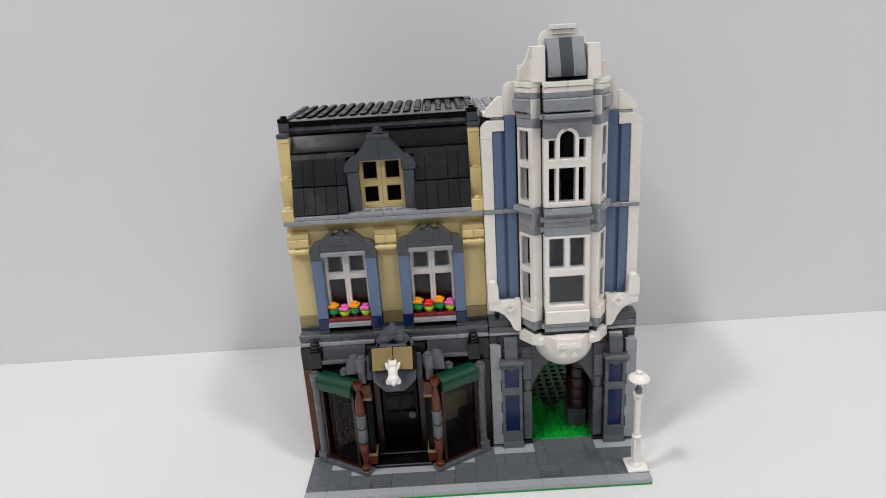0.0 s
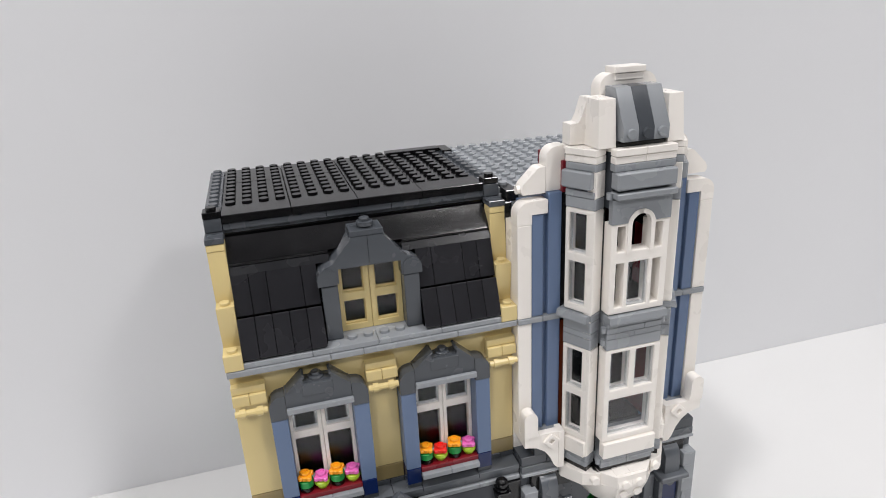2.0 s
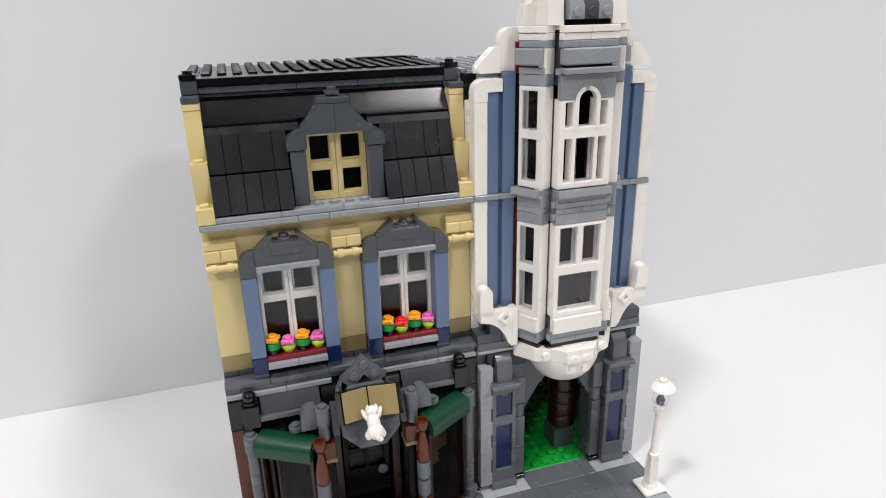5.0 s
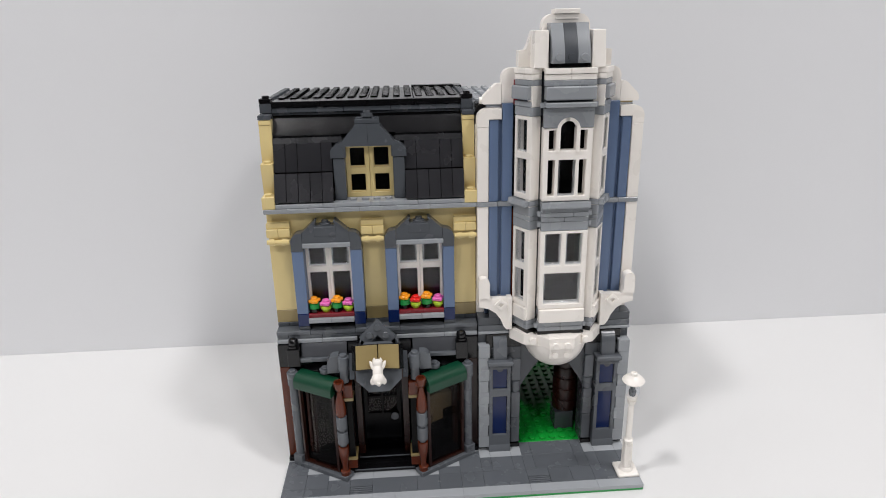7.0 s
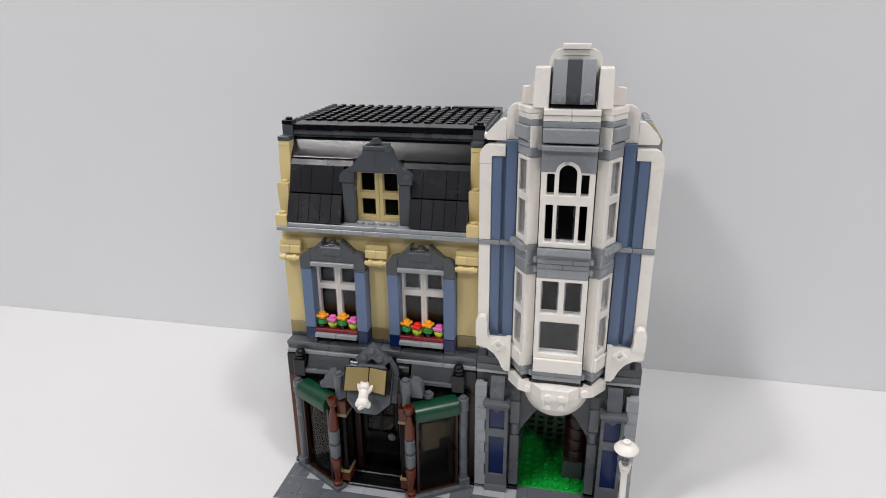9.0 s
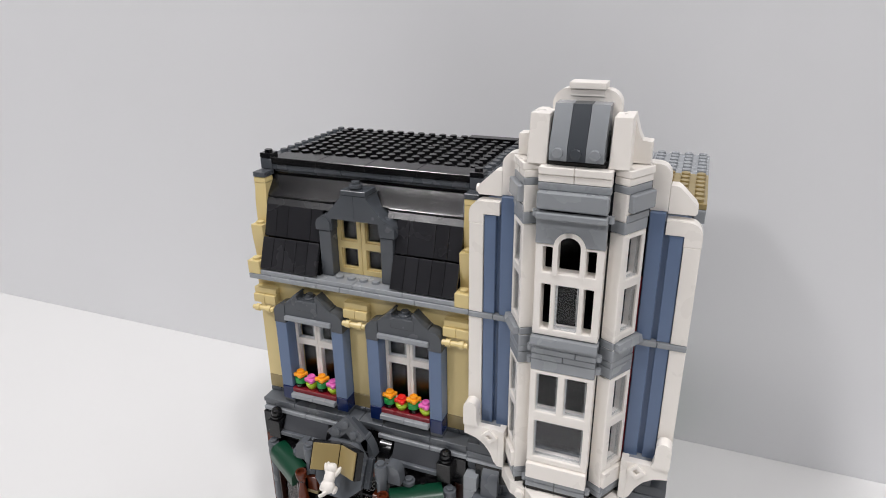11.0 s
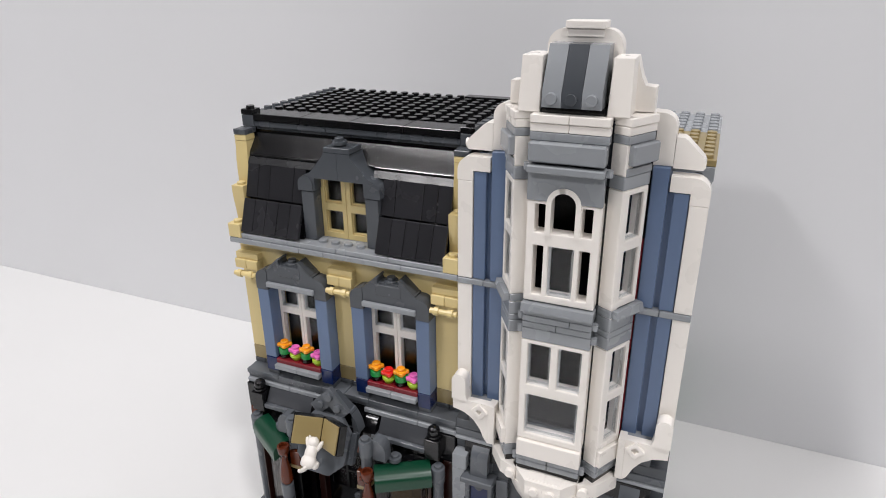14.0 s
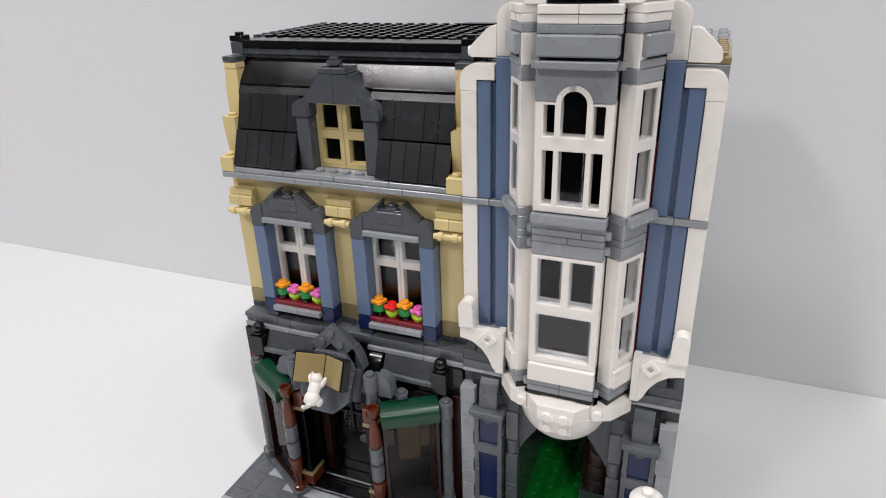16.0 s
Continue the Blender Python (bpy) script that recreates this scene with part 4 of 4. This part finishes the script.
# side units: a white column beside the front face, and a window turned away from it
CORNER, FAR, HINGE = Vector((223.0, -16.8)), Vector((231.5, -2.2)), Vector((216.4, -13.2))


def facing(p, q):
    """A frame with its origin at p and its x axis towards q, seen from outside."""
    return Matrix.Translation((*p, 0)) @ Matrix.Rotation(math.atan2(q.y - p.y, q.x - p.x), 4, "Z")


def west(p):
    return Vector((400 - p.x, p.y))


LN, CW = (FAR - CORNER).length, (CORNER - HINGE).length
for s in (0, 1):
    mw = facing(CORNER, FAR) if s else facing(west(FAR), west(CORNER))
    mc = facing(HINGE, CORNER) if s else facing(west(CORNER), west(HINGE))

    def U(a, b):
        return (a, b) if s else (LN - b, LN - a)
    col = part("bay_column", boxes((0.1, CW - 0.2, 0.6, 5, 113.9, 290)), WHITE, tower, "white corner column of the bay with grey bands", mc)
    for c, d, k in ((113.8, 117.2, LGREY), (117.2, 120.6, LGREY), (120.8, 187, WHITE), (187.2, 193.4, LGREY), (193.4, 196.6, LGREY), (196.6, 203, LGREY), (203.2, 207.2, LGREY), (207.5, 262, WHITE),
                    (262.2, 268, LGREY), (268.2, 281, WHITE), (281, 284.6, LGREY), (284.6, 288.1, WHITE), (288.2, 291.7, WHITE)):
        piece("brick", k, col, 0, CW, 0, 5, c, d)
    n = part("bay_face", boxes((*U(0.4, LN - 0.2), 0.4, 3.6, 113.9, 120.4)), LGREY, tower, "white turned window face of the bay with grey bands", mw)
    for c, d in ((113.8, 117.2), (117.2, 120.6)):
        piece("plate", LGREY, n, *U(0.2, LN), -0.4, 3, c, d)
    piece("tile", WHITE, n, *U(0.8, LN + 0.4), -1.9, 3, 120.8, 130.4)
    for zs in ((130.5, 134, 157.6, 162, 184.8, 187), (207.6, 211, 234.4, 239, 259.6, 262)):
        a, b, c, d, e, f = zs
        u0, u1 = U(0.1, LN - 0.4)
        part("window_frame", one(lattice, [u0, u0 + 2.2, u1 - 2.2, u1], list(zs), ((1, 1), (1, 3)), -0.1, 6.4, 0.4), WHITE, n, "white two-pane window frame")
        for p, q in ((b, c), (d, e)):
            g = part("pane", boxes((u0 + 2.2, u1 - 2.2, 2.8, 3.4, p, q)), THINGLASS, n)
            g.visible_shadow = False
            g = part("pane_rim", one(lattice, [u0 + 2.2, u0 + 3.1, u1 - 3.1, u1 - 2.2], [p, p + 1.3, q], ((1, 1),), 1.0, 2.7), RIM, n)
            g.visible_shadow = False
    for c, d in ((187.2, 193.4), (193.4, 196.6), (196.6, 203)):
        piece("plate", LGREY, n, *U(0.1, LN - 0.2), -0.2, 4, c, d)
    wedge_tile(n, "ledge_tile", LGREY, *U(1.4, LN + 2.2), 0, 203.2, 207.0, 3.2, 2.4)
    piece("plate", LGREY, n, *U(0.1, LN - 0.2), -0.2, 4, 262.2, 268)
    piece("plate", LGREY, n, *U(0.6, LN - 0.2), -0.6, 4, 268, 271.4)
    piece("face_tile", LGREY, n, *U(1.4, LN + 1.2), -2.6, 3, 272.4, 281, gap=0.05, edge=0.7)
    piece("plate", LGREY, n, *U(0.1, LN), -0.4, 4, 281, 284.6)
    for z0 in (284.6, 288.2):
        piece("plate", WHITE, n, *U(0, LN + 0.4), -1.0 + (0.6 if z0 < 288 else 0), 4, z0, z0 + 3.5)

part("bay_lid", one(prism, grown(-1.0), "z", 289.6, 291.4), WHITE, tower)
# corbel below the bay
cor = part("corbel", one(prism, [(182, 4), (182, -17), (191, -27), (209, -27), (218, -17), (218, 4)], "z", 103.4, 110.6), WHITE, tower, "white half-dome corbel under the bay")
part("corbel_brick", one(prism, [(-10, 102.8), (-27.6, 102.8), (-27.6, 106.4), (-25, 111), (-10, 111)], "x", 191.4, 199.95), WHITE, cor)
part("corbel_brick", one(prism, [(-10, 102.8), (-27.6, 102.8), (-27.6, 106.4), (-25, 111), (-10, 111)], "x", 200.05, 208.6), WHITE, cor)
for s in (0, 1):
    q = [(167, 0), (167, -6), (175, -17), (184, -20.6), (184, 0)]
    part("corbel_wing", one(prism, q if not s else flip(q), "z", 102.6, 110.6), WHITE, cor)
    bm = bmesh.new()
    lathe(bm, 181 if not s else 219, 106.6, ((-18, 2.4), (-21.4, 2.4), (-21.7, 2.2)), 14, "y")
    part("stud", bm, WHITE, cor)
for sx in (195.8, 204.2):
    for z, y in ((105.4, -29.2), (97.6, -27.2)):
        bm = bmesh.new()
        lathe(bm, sx, z, ((y + 5, 2.3), (y + 0.5, 2.3), (y + 0.3, 2.1)), 14, "y")
        part("stud", bm, WHITE, cor)
part("corbel_block", boxes((191.8, 208.2, -25.4, -14, 94.6, 102.8)), WHITE, cor)
bm = bmesh.new()
lathe(bm, 0, 0, [(103.4 - 22.4 * math.sin(radians(a)), 22.6 * math.cos(radians(a))) for a in range(0, 86, 5)], 44)
bmesh.ops.scale(bm, vec=(1, 0.96, 1), verts=bm.verts)
bmesh.ops.translate(bm, vec=(200, -5, 0), verts=bm.verts)
part("half_dome", bm, WHITE, cor, "white smooth half dome")
# black sheet stands in for the shaded gap below the bay
part("shadow_plate", one(prism, grown(-0.6), "z", 110.6, 113.7), BLACK, tower)

# crown of the tower
part("crown_base", boxes((187, 213, -16, 4, 291.2, 294.4)), BLACK, tower)
hood = part("tower_hood", one(prism, [(184.6, 293.6), (185, 316), *arc(191.9, 316.4, 6.9, 180, 95, 8), *arc(208.5, 316.4, 6.9, 85, 0, 8), (215.4, 316), (215.4, 293.6)], "y", -1.8, 6), WHITE, tower, "white arched crown with striped grey hood")
part("cap_tile", boxes((192.2, 208.4, -3.4, 6.4, 323.2, 326.2)), WHITE, hood)
part("seam_plate", boxes((192.8, 207.8, -2.6, 2, 320.0, 323.1)), WHITE, hood)
for a, c in ((188.2, LGREY), (196.2, DGREY), (204.2, LGREY)):
    bm = one(prism, [(-19.6, 294.4), (-19.6, 300.6), (-10.8, 318), (-1.9, 318), (-1.9, 294.4)], "x", a - 0.1, a + 7.7)
    lathe(bm, a + 3.8, 298, ((-19, 2.4), (-21.2, 2.4), (-21.4, 2.1)), 14, "y")
    part("slope_brick", bm, c, hood, "striped grey slope brick")
for s in (0, 1):
    q = [(170, 292), (170, 301.8), (174.4, 302.2), (176, 305.4), (177.4, 310), (178.4, 313.4), (182.6, 313.4), (182.6, 292)]
    part("crown_wedge", one(prism, q if not s else flip(q), "y", -3, 5), WHITE, hood, "white curved wedge")
    lo, hi = ((177.4, 186.6, -16.4, 0), (178, 186.6, -14.2, 0)) if not s else ((213.6, 222.6, -16.4, 0), (214.2, 222, -14.2, 0))
    part("wedge_block", one(frustum, lo, 291.6, hi, 313.8), WHITE, hood)

# ground floor with archway
gw = [(144.4, TOP), (144.4, 118), (255.8, 118), (255.8, TOP), (224, TOP), (224, 58), (221, 64), (214, 75), (206, 84), (194, 84), (186, 75), (179, 64), (176, 58), (176, TOP)]
gf = part("ground_wall", one(prism, gw, "y", 4, 16), DGREY, tower, "dark grey ground floor wall with an archway", Matrix.Translation((0, -5, 0)))
# first row: panel added at the rear to cut light into the passage
for row in ((168, 244, 126.2, 130, 48, 99.8), (168, 175.6, 11, 126, TOP, 112), (240.4, 244, 11, 126, TOP, 112), (175.8, 240.2, 11, 126, 104, 111)):
    part("passage_wall", boxes(row), DGREY, tower)
for a, b in ((144.4, 172), (172, 200), (200, 228), (228, 256)):
    piece("tile", LGREY, gf, a, b, 0.6, 6, 105.4, 107.4)
    piece("brick", DGREYLIT, gf, a, b, 1.6, 6, 107.4, 112)
for a, b in ((144.4, 160), (160, 184), (184, 216), (216, 240), (240, 256)):
    piece("brick", DGREY, gf, a, b, 2.2, 6, 112, 118)
for a, b in ((150, 176), (224, 250)):
    piece("brick", DGREY, gf, a, b, 1.8, 6, 84, 94)
    piece("brick", BLACK, gf, a, b, 1.2, 6, 94, 105)
for s in (0, 1):
    def fx(a, b):
        return (a, b) if not s else (400 - b, 400 - a)
    piece("plate", BLACK, gf, *fx(144.4, 176), -0.4, 8, TOP, 11.2)
    for k in range(9):
        z0 = 11.2 + 9.6 * k
        piece("brick", LGREY, gf, *fx(144.2, 152.4 if k % 2 == 0 else 151.4), -3.2, 6, z0, z0 + 9.6, gap=0.04, edge=0.18)
    q = fx(169, 175.9)
    for z0, z1, y in ((12, 34, 0.4), (34, 56, 0.4), (66, 84, 0.4)):
        piece("brick", DGREYLIT, gf, *q, y, 8, z0, z1)
    bm = bmesh.new()
    lathe(bm, sum(q) / 2, 3.6, ((56, 3.0), (57, 3.9), (65.4, 3.9), (65.8, 3.2)), 14)
    part("round_brick", bm, DGREYLIT, gf)
    # pilaster with blue panels
    x0, x1 = fx(152, 168)
    pil = part("pilaster", one(lattice, [x0, x0 + 2.6, x1 - 2.6, x1], [12, 22, 55.4, 61.6, 78.2, 81.6], ((1, 1), (1, 3)), -8.4, 3), DGREYLIT, tower, "dark grey pilaster with dark blue panels")
    part("blue_panel", boxes((x0 + 2.6, x1 - 2.6, -6.8, 2, 22, 55.4)), DBLUE, pil)
    part("blue_panel", boxes((x0 + 2.6, x1 - 2.6, -6.8, 2, 61.6, 78.2)), DBLUE, pil)
    part("plinth", one(prism, [(-9.8, TOP), (-9.8, 10.6), (-8.6, 13), (3, 13), (3, TOP)], "x", x0 - 0.2, x1 + 0.2), DGREYLIT, pil)
    part("cap_plate", boxes((x0 - 1.5, x1 + 1.5, -12.6, 4, 82.8, 86.2, 0.6)), DGREYLIT, pil)
    part("cap_block", boxes((x0 + 1.6, x1 - 1.6, -4.4, 4, 86.3, 94)), DGREY, pil)
    xc = (x0 + x1) / 2
    pr = [(-8.6, 86.3), (-8.2, 95), *[(-0.4 - 7.8 * math.cos(radians(a)), 95.4 + 9 * math.sin(radians(a))) for a in range(10, 91, 10)], (4, 104.4), (4, 86.3)]
    part("bow_cap", one(prism, pr, "x", xc - 4.9, xc + 4.9), DGREYLIT, pil, "rounded dark grey cap")
    bm = bmesh.new()
    lathe(bm, xc, 78.4, ((-6.6, 2.4), (-8.2, 2.4)), 12, "y")
    part("stud", bm, DGREY, pil)
# tree stump in the passage
stump = part("planter", boxes((208.2, 223.0, 15, 31, 7.9, 23.6)), DGREY, tower, "dark grey planter block in the passage")
for k in range(6):
    z0 = 24 + 9.6 * k
    part("round_brick", one(lathe, 217.6, 24, ((z0 - 0.1, 8.8), (z0 + 0.4, 9.5), (z0 + 8.8, 9.5), (z0 + 9.4, 9.2)), 20), TRUNK, stump, "dark brown round brick of a tree trunk")

# ---- street lamp ----
lamp = thing("toy_street_lamp", 248.0, -40.4, TOP, "white toy street lamp on the pavement corner", "street lamp")
LX, LY = 248.0, -40.4
bm = bmesh.new()
box(bm, LX - 7.8, LX + 7.8, LY - 7.8, LY + 7.8, TOP, 10.6, 0.8)
lathe(bm, LX, LY, ((10.5, 5.2), (12, 4.8), (13, 3.8)), 20)
part("foot", bm, WHITE, lamp)
bm = bmesh.new()
lathe(bm, LX, LY, ((12.6, 3.7), (14, 3.2), (34, 2.8), (35, 3.4), (36.6, 3.4), (37.4, 2.4), (38.4, 2.2), (66.6, 2.0), (67, 2.6), (68, 3.0), (70, 3.2), (70.2, 2.4), (71, 2.4), (71.4, 3.6), (73.6, 3.9), (74, 3.0)), 20)
for k in range(4):
    a = math.pi / 4 + k * math.pi / 2
    lathe(bm, LX + 3.0 * math.cos(a), LY + 3.0 * math.sin(a), ((14, 1.1), (32, 0.9), (34, 0.5)), 8)
part("pole", bm, WHITE, lamp)
bm = bmesh.new()
lathe(bm, LX, LY, ((74, 3.0), (75, 4.6), (76.4, 4.9), (83.8, 4.9), (84.6, 4.6)), 20)
part("lantern", bm, GLASS, lamp, "clear lantern glass")
bm = bmesh.new()
lathe(bm, LX, LY, ((74, 2.2), (77.4, 2.6), (78, 1.7), (83.2, 1.7)), 14)
part("bulb", bm, DGREYLIT, lamp)
bm = bmesh.new()
lathe(bm, LX, LY, ((84.6, 4.0), (85.0, 7.0), (86.0, 7.7), (87.6, 6.6), (89.0, 4.3), (89.8, 2.6), (90.0, 2.4), (91.8, 2.4), (92.0, 2.1), (92.0, 1.2), (91.4, 1.1)), 24)
part("hat", bm, WHITE, lamp)
lamp.rotation_euler = (radians(3.2), radians(-1.2), 0)

# ---- cat figurine on the book ----
bm = bmesh.new()
up = Matrix.Rotation(radians(-38), 4, "X")
ball(bm, (72.4, -40.2, 99.6), (3.8, 3.4, 6.6), up, 18)
ball(bm, (72.6, -43.4, 95.8), (4.9, 4.2, 4.6), up, 18)
ball(bm, (72.4, -36.4, 104.8), (3.7, 3.3, 3.2), up, 18)
for a in (-1, 1):
    lathe(bm, 72.4 + 2.3 * a, -36.2, ((106.4, 1.5), (108.2, 0.9), (109.2, 0.15)), 8)
    ball(bm, (72.4 + 4.0 * a, -36.4, 102.6), (1.5, 1.6, 4.2), Matrix.Rotation(radians(-30), 4, "X") @ Matrix.Rotation(radians(24 * a), 4, "Y"), 10)
    ball(bm, (72.6 + 4.2 * a, -42.6, 93.4), (1.9, 3.0, 2.4), None, 10)
for k in range(9):
    f = k / 8
    ball(bm, (72.7 + 1.0 * f, -45.4 - 9.2 * f, 94.0 + 3.9 * f * f), (1.6 - 0.45 * f,) * 3, None, 8)
bmesh.ops.scale(bm, vec=(0.92, 0.9, 0.93), space=Matrix.Translation((-72.4, 39, -98)), verts=bm.verts)
solo("cat_figurine", bm, WHITE, "small white cat figurine clinging to the open book", "figurine", at=(72.4, -40, 91))
